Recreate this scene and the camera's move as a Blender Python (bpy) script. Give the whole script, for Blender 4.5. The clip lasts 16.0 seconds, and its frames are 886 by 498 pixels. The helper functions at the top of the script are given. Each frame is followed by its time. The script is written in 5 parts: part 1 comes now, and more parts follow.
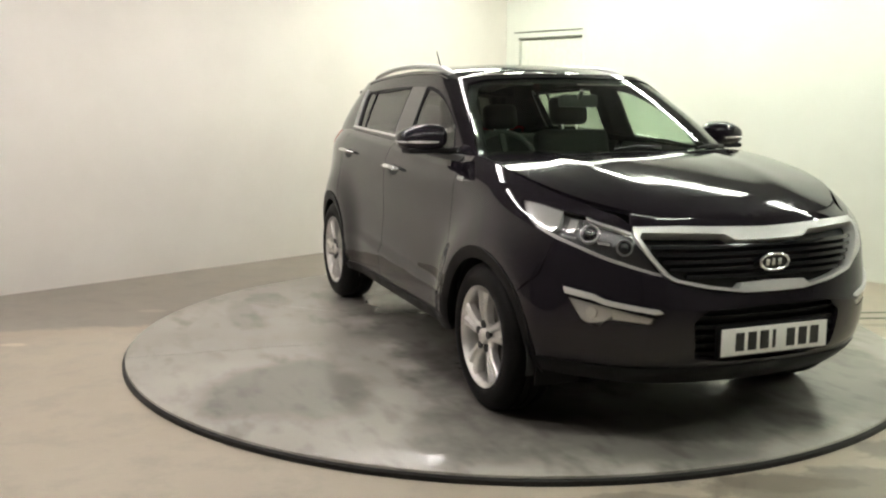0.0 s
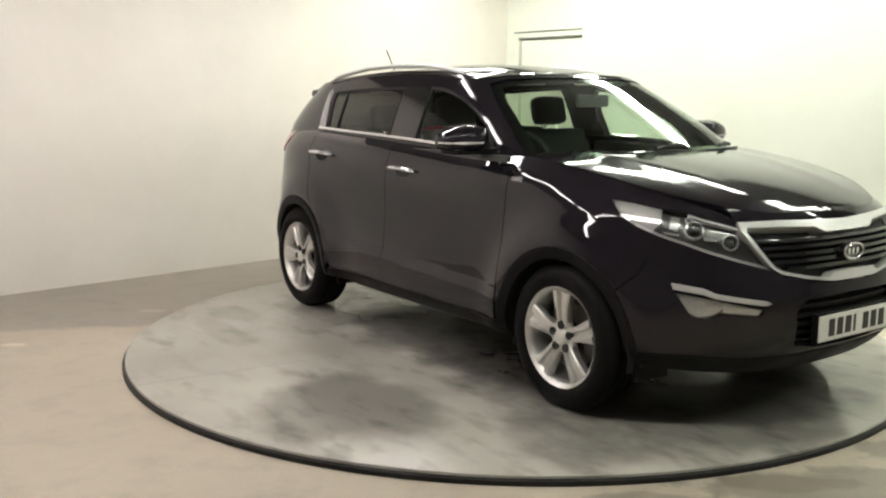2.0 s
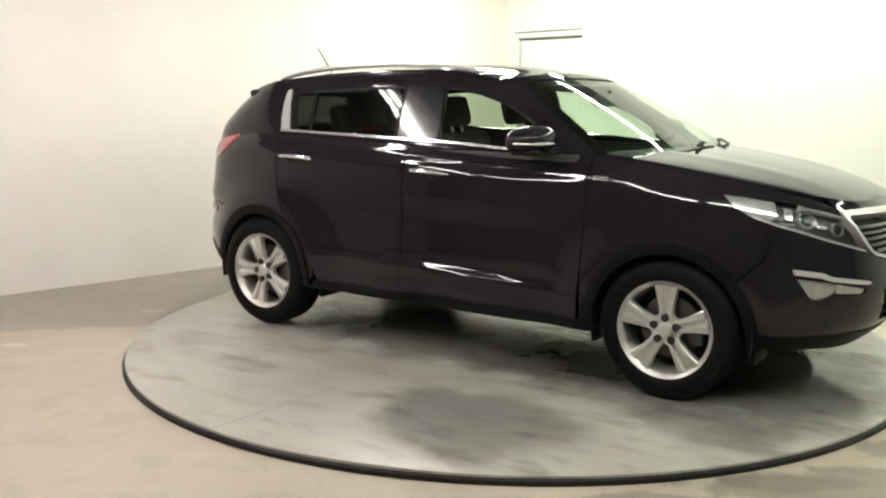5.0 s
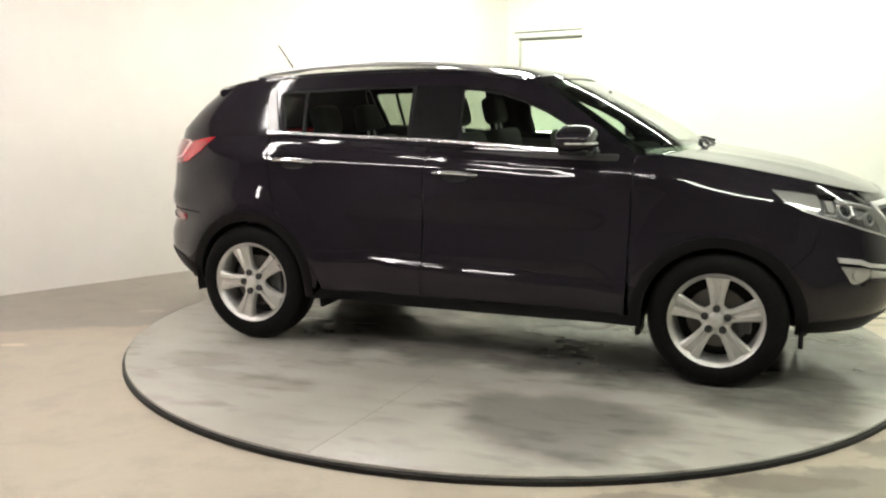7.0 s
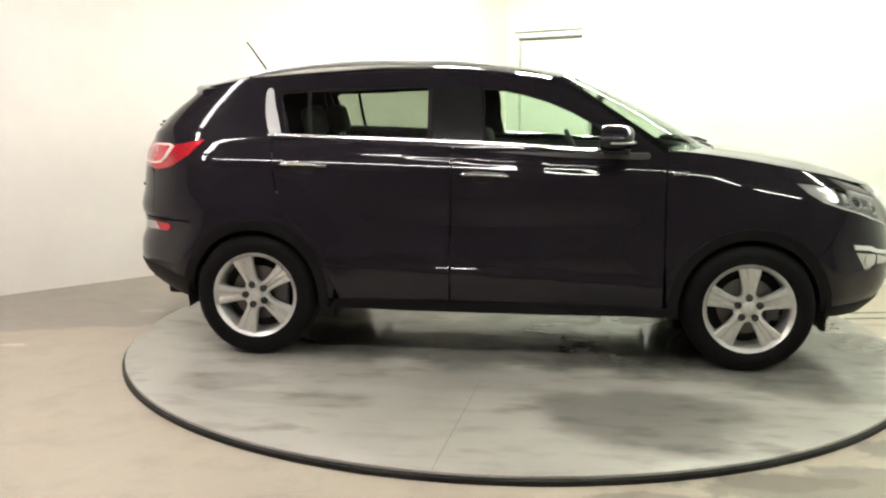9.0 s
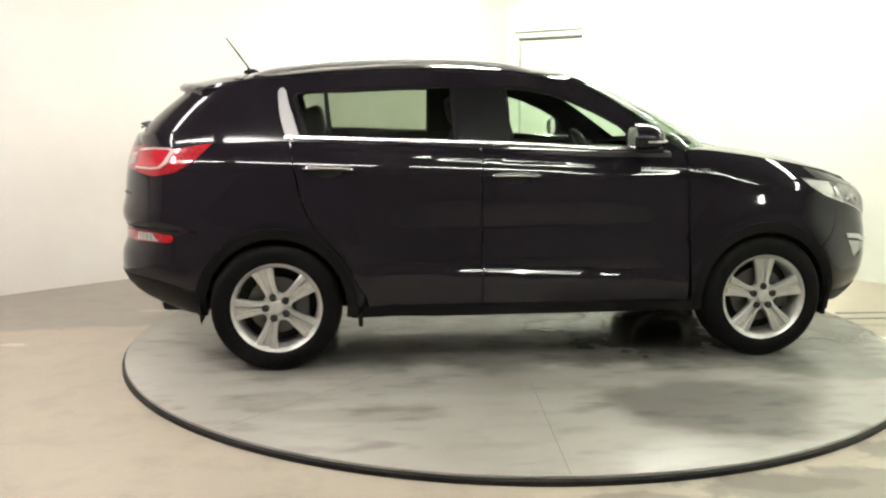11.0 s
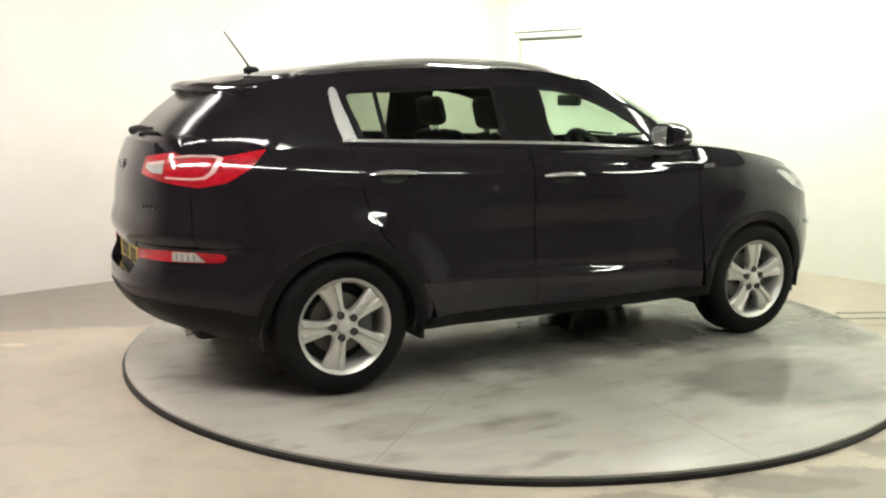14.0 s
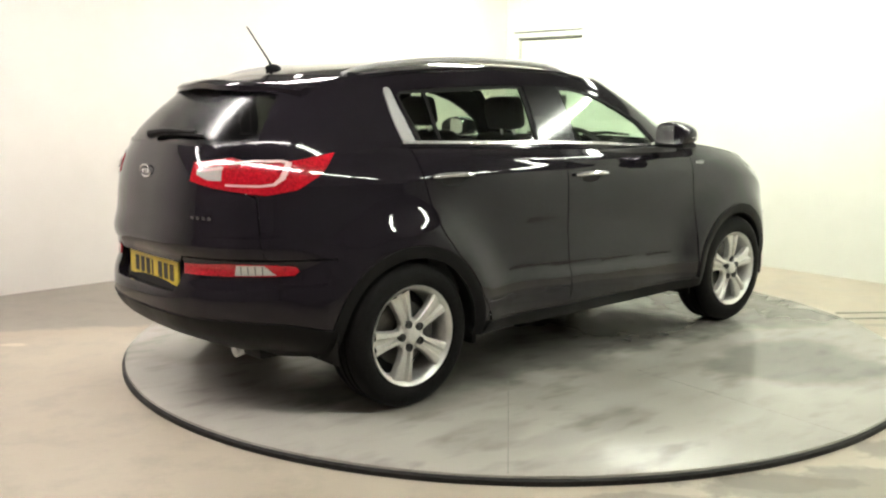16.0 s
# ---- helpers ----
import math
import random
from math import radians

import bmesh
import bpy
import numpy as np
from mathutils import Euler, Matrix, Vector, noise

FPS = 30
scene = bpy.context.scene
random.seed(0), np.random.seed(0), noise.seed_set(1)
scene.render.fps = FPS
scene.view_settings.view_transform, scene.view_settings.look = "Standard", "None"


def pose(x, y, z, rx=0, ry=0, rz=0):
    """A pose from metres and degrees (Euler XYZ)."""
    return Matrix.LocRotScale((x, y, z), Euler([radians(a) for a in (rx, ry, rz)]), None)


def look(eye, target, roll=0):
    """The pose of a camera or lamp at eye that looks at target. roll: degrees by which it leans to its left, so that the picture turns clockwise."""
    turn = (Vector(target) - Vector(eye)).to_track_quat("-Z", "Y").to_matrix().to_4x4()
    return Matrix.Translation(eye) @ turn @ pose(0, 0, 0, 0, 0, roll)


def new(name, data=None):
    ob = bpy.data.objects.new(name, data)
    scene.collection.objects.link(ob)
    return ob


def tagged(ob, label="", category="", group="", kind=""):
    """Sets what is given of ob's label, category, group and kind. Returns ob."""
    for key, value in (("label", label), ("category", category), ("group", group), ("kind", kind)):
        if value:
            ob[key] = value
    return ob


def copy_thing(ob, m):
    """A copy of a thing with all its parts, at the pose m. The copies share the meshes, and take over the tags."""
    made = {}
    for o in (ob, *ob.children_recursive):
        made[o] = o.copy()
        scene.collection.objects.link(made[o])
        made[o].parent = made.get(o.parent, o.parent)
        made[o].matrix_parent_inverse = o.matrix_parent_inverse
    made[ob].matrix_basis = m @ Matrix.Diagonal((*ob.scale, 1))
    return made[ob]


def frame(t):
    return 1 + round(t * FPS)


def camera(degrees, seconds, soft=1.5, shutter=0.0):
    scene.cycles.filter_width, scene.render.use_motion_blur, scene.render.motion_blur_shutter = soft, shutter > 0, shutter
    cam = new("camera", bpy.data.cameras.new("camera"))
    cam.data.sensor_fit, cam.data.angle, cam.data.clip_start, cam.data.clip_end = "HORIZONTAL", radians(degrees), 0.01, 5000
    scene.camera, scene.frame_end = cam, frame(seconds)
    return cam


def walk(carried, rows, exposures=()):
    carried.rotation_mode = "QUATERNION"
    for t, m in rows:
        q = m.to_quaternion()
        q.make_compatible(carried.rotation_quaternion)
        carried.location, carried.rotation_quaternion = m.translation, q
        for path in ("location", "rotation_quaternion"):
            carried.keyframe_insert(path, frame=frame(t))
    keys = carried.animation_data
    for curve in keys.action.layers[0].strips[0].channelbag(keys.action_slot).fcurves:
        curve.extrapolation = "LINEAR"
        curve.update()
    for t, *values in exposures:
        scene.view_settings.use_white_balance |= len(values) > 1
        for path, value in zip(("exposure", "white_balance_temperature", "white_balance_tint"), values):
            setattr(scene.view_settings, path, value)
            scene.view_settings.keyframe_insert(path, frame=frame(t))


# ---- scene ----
# ---- camera ----
cam = camera(50.58, 16.0, soft=2.2)
EYE = (0.0, 0.0, 1.467)
VIEW = look(EYE, (0.0, math.cos(radians(9.291)), 1.467 - math.sin(radians(9.291))), 0.154)
walk(cam, [(0.0, VIEW), (16.0, VIEW)],
     exposures=[(0.0, 0.03), (2.0, 0.11), (4.2, 0.28), (6.3, 0.42), (9.0, 0.5), (12.0, 0.55), (16.0, 0.55)])

# turntable and car on it: centre, radius, top, and the steady turn
CX, CY, TABLE_R, TABLE_Z = 0.405, 5.630, 2.248, 0.04
CAR_OFF = Vector((-0.040, 0.156, 0.0))


def turn_at(t):
    return -68.82 + 6.8666 * t


# ---- world: a closed room, so the sky hardly reaches in ----
world = bpy.data.worlds.new("world")
scene.world = world
world.use_nodes = True
wn = world.node_tree.nodes
wsky = wn.new("ShaderNodeTexSky")
wsky.sky_type = "NISHITA"
wsky.sun_disc = False
wsky.sun_elevation = radians(35)
world.node_tree.links.new(wsky.outputs[0], wn["Background"].inputs[0])
wn["Background"].inputs[1].default_value = 0.05

TUBE_POWER = 40.0


# ---- materials ----
def material(name, color=(0.5, 0.5, 0.5), rough=0.5, metal=0.0, **more):
    m = bpy.data.materials.new(name)
    m.use_nodes = True
    b = m.node_tree.nodes["Principled BSDF"]
    b.inputs["Base Color"].default_value = (*color, 1)
    b.inputs["Roughness"].default_value = rough
    b.inputs["Metallic"].default_value = metal
    for key, value in more.items():
        b.inputs[key.replace("_", " ")].default_value = value
    return m


def node(m, kind, **inputs):
    n = m.node_tree.nodes.new(kind)
    for key, value in inputs.items():
        n.inputs[key.replace("_", " ")].default_value = value
    return n


def link(m, a, b):
    m.node_tree.links.new(a, b)


def noise_node(m, scale, detail=5.0, rough=0.55, coords="Object", stretch=None):
    tc = m.node_tree.nodes.new("ShaderNodeTexCoord")
    n = node(m, "ShaderNodeTexNoise", Scale=scale, Detail=detail, Roughness=rough)
    if stretch:
        mp = m.node_tree.nodes.new("ShaderNodeMapping")
        mp.inputs["Scale"].default_value = stretch
        link(m, tc.outputs[coords], mp.inputs[0])
        link(m, mp.outputs[0], n.inputs["Vector"])
    else:
        link(m, tc.outputs[coords], n.inputs["Vector"])
    return n


def ramp(m, source, stops):
    r = m.node_tree.nodes.new("ShaderNodeValToRGB")
    e = r.color_ramp.elements
    while len(e) < len(stops):
        e.new(0.5)
    for i, (at, col) in enumerate(stops):
        e[i].position = at
        e[i].color = (*col, 1) if len(col) == 3 else col
    link(m, source, r.inputs[0])
    return r


def grey(v):
    return (v, v, v)


def mixed(m, fac, a, b, mode="MIX"):
    n = m.node_tree.nodes.new("ShaderNodeMix")
    n.data_type, n.blend_type = "RGBA", mode
    for sock, v in ((n.inputs[0], fac), (n.inputs[6], a), (n.inputs[7], b)):
        if hasattr(v, "links"):
            link(m, v, sock)
        elif isinstance(v, tuple):
            sock.default_value = (*v, 1) if len(v) == 3 else v
        else:
            sock.default_value = v
    return n.outputs[2]


def bump(m, height, strength=0.2, distance=0.01):
    n = node(m, "ShaderNodeBump", Strength=strength, Distance=distance)
    link(m, height, n.inputs["Height"])
    link(m, n.outputs[0], m.node_tree.nodes["Principled BSDF"].inputs["Normal"])


def bsdf(m, socket):
    return m.node_tree.nodes["Principled BSDF"].inputs[socket]


def varied(name, color, rough, metal=0.0, scale=30.0, amount=0.25, bumpy=0.05, distance=0.002, **more):
    """A plain surface with grain at two scales in colour, gloss and relief."""
    m = material(name, color, rough, metal, **more)
    fine, wide = noise_node(m, scale * 6, 4), noise_node(m, scale * 0.25, 3)
    lo, hi = tuple(c * (1 - amount) for c in color), tuple(min(1, c * (1 + amount)) for c in color)
    a = ramp(m, fine.outputs[0], [(0.3, lo), (0.7, hi)])
    b = ramp(m, wide.outputs[0], [(0.3, grey(1 - amount * 0.5)), (0.7, grey(1.0))])
    link(m, mixed(m, 1.0, a.outputs[0], b.outputs[0], "MULTIPLY"), bsdf(m, "Base Color"))
    r = ramp(m, wide.outputs[0], [(0.3, grey(max(0, rough - 0.08))), (0.7, grey(min(1, rough + 0.08)))])
    link(m, r.outputs[0], bsdf(m, "Roughness"))
    bump(m, fine.outputs[0], bumpy, distance)
    return m


def wall_material(name, color):
    m = material(name, color, 0.75)
    big, mid, fine = noise_node(m, 0.5, 4), noise_node(m, 1.6, 5), noise_node(m, 90.0, 3)
    a = ramp(m, big.outputs[0], [(0.3, tuple(c * 0.93 for c in color)), (0.7, color)])
    b = ramp(m, mid.outputs[0], [(0.3, (0.95, 0.945, 0.94)), (0.6, grey(1.0))])
    link(m, mixed(m, 1.0, a.outputs[0], b.outputs[0], "MULTIPLY"), bsdf(m, "Base Color"))
    bump(m, fine.outputs[0], 0.05, 0.002)
    return m


M_WALL_L = wall_material("cream wall paint", (0.80, 0.755, 0.70))
M_WALL_R = wall_material("white wall paint", (0.80, 0.81, 0.74))
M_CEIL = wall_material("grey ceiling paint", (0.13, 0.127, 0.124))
M_BATTEN = varied("white enamel", (0.75, 0.75, 0.73), 0.4, scale=8, amount=0.05)
M_SHUTTER = varied("dark grey wall paint", (0.20, 0.19, 0.19), 0.7, scale=3, amount=0.2)
M_DOOR = varied("door paint", (0.79, 0.80, 0.73), 0.45, scale=4, amount=0.06)
M_FRAME = varied("dark door seal", (0.16, 0.17, 0.13), 0.6, scale=10, amount=0.2)
M_SKIRT = varied("skirting paint", (0.62, 0.58, 0.50), 0.5, scale=6, amount=0.15)


# damp stains on the floor: place, size, darkness
FLOOR_STAINS = [(1.55, 3.38, 0.75, 0.22, 0.62), (1.35, 3.42, 0.35, 0.10, 0.75), (2.05, 3.75, 0.40, 0.16, 0.65), (0.75, 3.28, 0.30, 0.05, 0.7), (-2.62, 5.15, 0.16, 0.12, 0.85), (-2.0, 6.3, 0.12, 0.06, 1.4), (-2.55, 5.40, 0.10, 0.05, 1.35), (2.9, 5.95, 0.35, 0.06, 0.75)]


def floor_material():
    m = material("floor concrete", (0.42, 0.37, 0.30), 0.45)
    tc = m.node_tree.nodes.new("ShaderNodeTexCoord")
    sep = m.node_tree.nodes.new("ShaderNodeSeparateXYZ")
    link(m, tc.outputs["Object"], sep.inputs[0])
    big, mid, fine = noise_node(m, 0.7, 5), noise_node(m, 4.0, 7, 0.65), noise_node(m, 60, 4)
    base = ramp(m, big.outputs[0], [(0.3, (0.42, 0.36, 0.285)), (0.7, (0.49, 0.43, 0.34))])
    spots = ramp(m, mid.outputs[0], [(0.34, grey(0.82)), (0.52, grey(1.0))])
    col = mixed(m, 1.0, base.outputs[0], spots.outputs[0], "MULTIPLY")
    # damp band along the cream wall: beyond a line across the floor
    def dot(ax, ay, c):
        mx = m.node_tree.nodes.new("ShaderNodeMath"); mx.operation = "MULTIPLY_ADD"
        mx.inputs[1].default_value = ax; mx.inputs[2].default_value = c
        link(m, sep.outputs[0], mx.inputs[0])
        my = m.node_tree.nodes.new("ShaderNodeMath"); my.operation = "MULTIPLY_ADD"
        my.inputs[1].default_value = ay
        link(m, sep.outputs[1], my.inputs[0]); link(m, mx.outputs[0], my.inputs[2])
        return my.outputs[0]
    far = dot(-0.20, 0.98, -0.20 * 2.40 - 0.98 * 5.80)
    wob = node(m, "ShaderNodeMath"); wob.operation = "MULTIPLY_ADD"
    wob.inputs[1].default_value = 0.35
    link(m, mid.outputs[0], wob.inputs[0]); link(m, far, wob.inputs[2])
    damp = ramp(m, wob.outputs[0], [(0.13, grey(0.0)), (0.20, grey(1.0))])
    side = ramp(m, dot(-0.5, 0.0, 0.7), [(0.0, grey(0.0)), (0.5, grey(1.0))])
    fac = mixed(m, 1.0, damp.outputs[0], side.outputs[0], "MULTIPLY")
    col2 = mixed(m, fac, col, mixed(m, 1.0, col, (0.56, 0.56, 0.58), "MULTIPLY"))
    for px, py, rx, ry, dark in FLOOR_STAINS:
        mp = m.node_tree.nodes.new("ShaderNodeMapping")
        mp.inputs["Location"].default_value = (-px / rx, -py / ry, 0)
        mp.inputs["Scale"].default_value = (1 / rx, 1 / ry, 0)
        link(m, tc.outputs["Object"], mp.inputs[0])
        ln = m.node_tree.nodes.new("ShaderNodeVectorMath"); ln.operation = "LENGTH"
        link(m, mp.outputs[0], ln.inputs[0])
        ad = m.node_tree.nodes.new("ShaderNodeMath"); ad.operation = "MULTIPLY_ADD"
        ad.inputs[1].default_value = 1.8
        link(m, mid.outputs[0], ad.inputs[0]); link(m, ln.outputs["Value"], ad.inputs[2])
        mu = m.node_tree.nodes.new("ShaderNodeMath"); mu.operation = "MULTIPLY"
        mu.inputs[1].default_value = 0.5
        link(m, ad.outputs[0], mu.inputs[0])
        k = ramp(m, mu.outputs[0], [(0.78, grey(1)), (0.90, grey(0))])
        col2 = mixed(m, k.outputs[0], col2, mixed(m, 1.0, col2, grey(dark), "MULTIPLY"))
    link(m, col2, bsdf(m, "Base Color"))
    r = ramp(m, mid.outputs[0], [(0.3, grey(0.34)), (0.7, grey(0.55))])
    link(m, mixed(m, fac, r.outputs[0], (0.31, 0.31, 0.31)), bsdf(m, "Roughness"))
    bump(m, fine.outputs[0], 0.12, 0.004)
    return m


M_FLOOR = floor_material()


# deck's wet patches and shade painted under the car, in plan: place, size, darkness
STAINS_AND_SHADE = [(0.69, -1.50, 0.56, 0.48, 0.58), (1.25, -0.10, 1.20, 1.00, 0.42), (0.0, -0.25, 1.75, 0.60, 0.46), (-0.1, -1.02, 1.10, 0.24, 0.90), (-1.15, -0.45, 0.62, 0.50, 0.68),
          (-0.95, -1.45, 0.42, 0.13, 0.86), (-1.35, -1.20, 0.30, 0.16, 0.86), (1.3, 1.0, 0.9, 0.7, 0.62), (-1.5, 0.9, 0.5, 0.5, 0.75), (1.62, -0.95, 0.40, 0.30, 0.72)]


def table_material():
    m = material("worn turntable deck", (0.40, 0.38, 0.35), 0.26, IOR=1.42)
    tc = m.node_tree.nodes.new("ShaderNodeTexCoord")
    big, mid, rag = noise_node(m, 1.1, 2, 0.5), noise_node(m, 2.4, 1, 0.4), noise_node(m, 9.0, 2, 0.5)

    def calc(op, a, b, c=0.0):
        n = m.node_tree.nodes.new("ShaderNodeMath")
        n.operation = op
        for sock, v in zip(n.inputs, (a, b, c)):
            if hasattr(v, "links"):
                link(m, v, sock)
            else:
                sock.default_value = v
        return n.outputs[0]
    col = ramp(m, big.outputs[0], [(0.30, (0.37, 0.345, 0.305)), (0.70, (0.47, 0.445, 0.395))]).outputs[0]
    # scuffs and foot marks
    smudge = ramp(m, noise_node(m, 5.5, 2, 0.5, stretch=(0.7, 1.5, 1)).outputs[0], [(0.30, grey(0.66)), (0.50, grey(1.0))])
    where = ramp(m, noise_node(m, 1.4, 2).outputs[0], [(0.35, grey(0.15)), (0.62, grey(1.0))])
    col = mixed(m, where.outputs[0], col, mixed(m, 1.0, col, smudge.outputs[0], "MULTIPLY"))
    # noise breaks the edge of each patch, run water and painted shade alike
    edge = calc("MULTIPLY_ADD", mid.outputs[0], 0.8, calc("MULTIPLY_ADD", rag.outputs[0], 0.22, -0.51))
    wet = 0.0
    for px, py, rx, ry, dark in STAINS_AND_SHADE:
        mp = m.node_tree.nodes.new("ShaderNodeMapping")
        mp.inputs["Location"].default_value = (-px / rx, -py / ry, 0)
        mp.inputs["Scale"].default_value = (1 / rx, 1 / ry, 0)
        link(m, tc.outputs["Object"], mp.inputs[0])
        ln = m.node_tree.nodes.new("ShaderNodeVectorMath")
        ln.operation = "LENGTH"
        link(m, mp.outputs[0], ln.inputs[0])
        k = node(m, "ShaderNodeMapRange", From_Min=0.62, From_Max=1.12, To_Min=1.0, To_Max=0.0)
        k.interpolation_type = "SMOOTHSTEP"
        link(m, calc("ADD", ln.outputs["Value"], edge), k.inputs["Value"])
        # darkens the deck colour; the big central ellipses stand for the car's shade
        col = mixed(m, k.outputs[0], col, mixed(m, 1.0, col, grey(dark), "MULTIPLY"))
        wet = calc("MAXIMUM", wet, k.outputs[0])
    link(m, col, bsdf(m, "Base Color"))
    dry = ramp(m, mid.outputs[0], [(0.30, grey(0.245)), (0.70, grey(0.265))])
    pool = ramp(m, rag.outputs[0], [(0.35, grey(0.10)), (0.65, grey(0.18))])
    link(m, mixed(m, wet, dry.outputs[0], pool.outputs[0]), bsdf(m, "Roughness"))
    bump(m, rag.outputs[0], 0.015, 0.003)
    return m


M_TABLE = table_material()
M_JOINT = varied("grime in the joints", (0.22, 0.205, 0.18), 0.7, scale=5, amount=0.5)
M_RUBBER_EDGE = varied("black rubber edge", (0.012, 0.010, 0.009), 0.6, scale=12, amount=0.4, Specular_IOR_Level=0.3)


def paint_material():
    m = material("black metallic paint", (0.012, 0.010, 0.012), 0.35, 0.0, Coat_Weight=1.0, Coat_Roughness=0.02, Specular_IOR_Level=0.0, Coat_IOR=1.42)
    flake, dirt = noise_node(m, 900.0, 2), noise_node(m, 3.0, 6, 0.65)
    c = ramp(m, flake.outputs[0], [(0.40, (0.0070, 0.0058, 0.0077)), (0.75, (0.025, 0.0205, 0.027))])
    link(m, c.outputs[0], bsdf(m, "Base Color"))
    r = ramp(m, dirt.outputs[0], [(0.35, grey(0.015)), (0.75, grey(0.05))])
    link(m, r.outputs[0], bsdf(m, "Coat Roughness"))
    n = node(m, "ShaderNodeBump", Strength=0.16, Distance=0.006)
    link(m, noise_node(m, 4.5, 2, 0.4).outputs[0], n.inputs["Height"])
    link(m, n.outputs[0], bsdf(m, "Coat Normal"))
    return m


M_PAINT = paint_material()


def wet_paint():
    m = paint_material()
    m.name = "black paint with rain drops"
    tc = m.node_tree.nodes.new("ShaderNodeTexCoord")
    v = node(m, "ShaderNodeTexVoronoi", Scale=70.0, Randomness=1.0)
    link(m, tc.outputs["Object"], v.inputs["Vector"])
    drops = ramp(m, v.outputs["Distance"], [(0.10, grey(1.0)), (0.38, grey(0.0))])
    few = ramp(m, noise_node(m, 14.0, 4).outputs[0], [(0.42, grey(0.0)), (0.60, grey(1.0))])
    n = node(m, "ShaderNodeBump", Strength=0.07, Distance=0.001)
    link(m, mixed(m, 1.0, drops.outputs[0], few.outputs[0], "MULTIPLY"), n.inputs["Height"])
    link(m, n.outputs[0], bsdf(m, "Coat Normal"))
    film = ramp(m, noise_node(m, 6.0, 4).outputs[0], [(0.3, grey(0.04)), (0.7, grey(0.09))])
    link(m, film.outputs[0], bsdf(m, "Coat Roughness"))
    return m


M_PAINT_WET = wet_paint()
M_PLASTIC = varied("black grained plastic", (0.007, 0.0065, 0.0068), 0.48, scale=30, amount=0.3, bumpy=0.1, Specular_IOR_Level=0.12)
M_GLOSSBLACK = material("gloss black trim", (0.008, 0.008, 0.009), 0.12, Coat_Weight=0.5)
M_CHROME = varied("chrome", (0.82, 0.81, 0.81), 0.18, 0.75, scale=20, amount=0.06, bumpy=0.0)
M_PILLAR = varied("satin pillar trim", (0.40, 0.395, 0.39), 0.45, 0.4, scale=30, amount=0.10, bumpy=0.0)
M_SATIN = varied("satin silver trim", (0.62, 0.61, 0.60), 0.42, 0.5, scale=30, amount=0.08, bumpy=0.0)
M_ALLOY = varied("silver alloy", (0.68, 0.665, 0.635), 0.38, 0.75, scale=6, amount=0.08, bumpy=0.0)
M_ALLOY_DARK = varied("shaded alloy barrel", (0.20, 0.19, 0.18), 0.45, 0.8, scale=25, amount=0.25)
M_DISC = varied("brake disc steel", (0.16, 0.15, 0.14), 0.4, 0.8, scale=40, amount=0.2)
M_TYRE = varied("tyre rubber", (0.006, 0.0055, 0.0055), 0.62, scale=12, amount=0.3, bumpy=0.1, Specular_IOR_Level=0.10)
M_DARK = varied("underbody black", (0.010, 0.010, 0.010), 0.8, scale=10, amount=0.3)
M_CLOTH = varied("black seat cloth", (0.022, 0.021, 0.021), 0.9, scale=50, amount=0.3, bumpy=0.3)
M_TRIM = varied("grey cabin plastic", (0.035, 0.034, 0.033), 0.6, scale=40, amount=0.2)
M_LINER = varied("roof lining", (0.30, 0.29, 0.26), 0.9, scale=40, amount=0.1)
M_RED = varied("red lamp lens", (0.40, 0.007, 0.016), 0.15, scale=14, amount=0.35, bumpy=0.1, Coat_Weight=1.0, Coat_Roughness=0.03)
M_REDDARK = material("deep red lens", (0.28, 0.004, 0.008), 0.2, Coat_Weight=1.0)
M_CLEAR = varied("clear ribbed lens", (0.55, 0.53, 0.50), 0.15, 0.3, scale=60, amount=0.15, Coat_Weight=1.0)
M_REFLECTOR = varied("lamp reflector", (0.78, 0.77, 0.75), 0.17, 0.6, scale=30, amount=0.08)
M_LAMPDARK = varied("lamp housing", (0.10, 0.10, 0.10), 0.37, 0.7, scale=30, amount=0.3)
M_AMBER = material("amber lens", (0.75, 0.30, 0.05), 0.2, Coat_Weight=1.0)
M_PLATE_W = varied("white plate", (0.78, 0.77, 0.74), 0.40, scale=20, amount=0.04, bumpy=0.0)
M_PLATE_Y = varied("yellow plate", (0.72, 0.55, 0.06), 0.40, scale=20, amount=0.06, bumpy=0.0)
M_GUIDE = varied("pale pink light guide", (0.72, 0.50, 0.48), 0.17, scale=40, amount=0.1, Coat_Weight=1.0)
M_INK = material("black lettering", (0.012, 0.012, 0.012), 0.5)


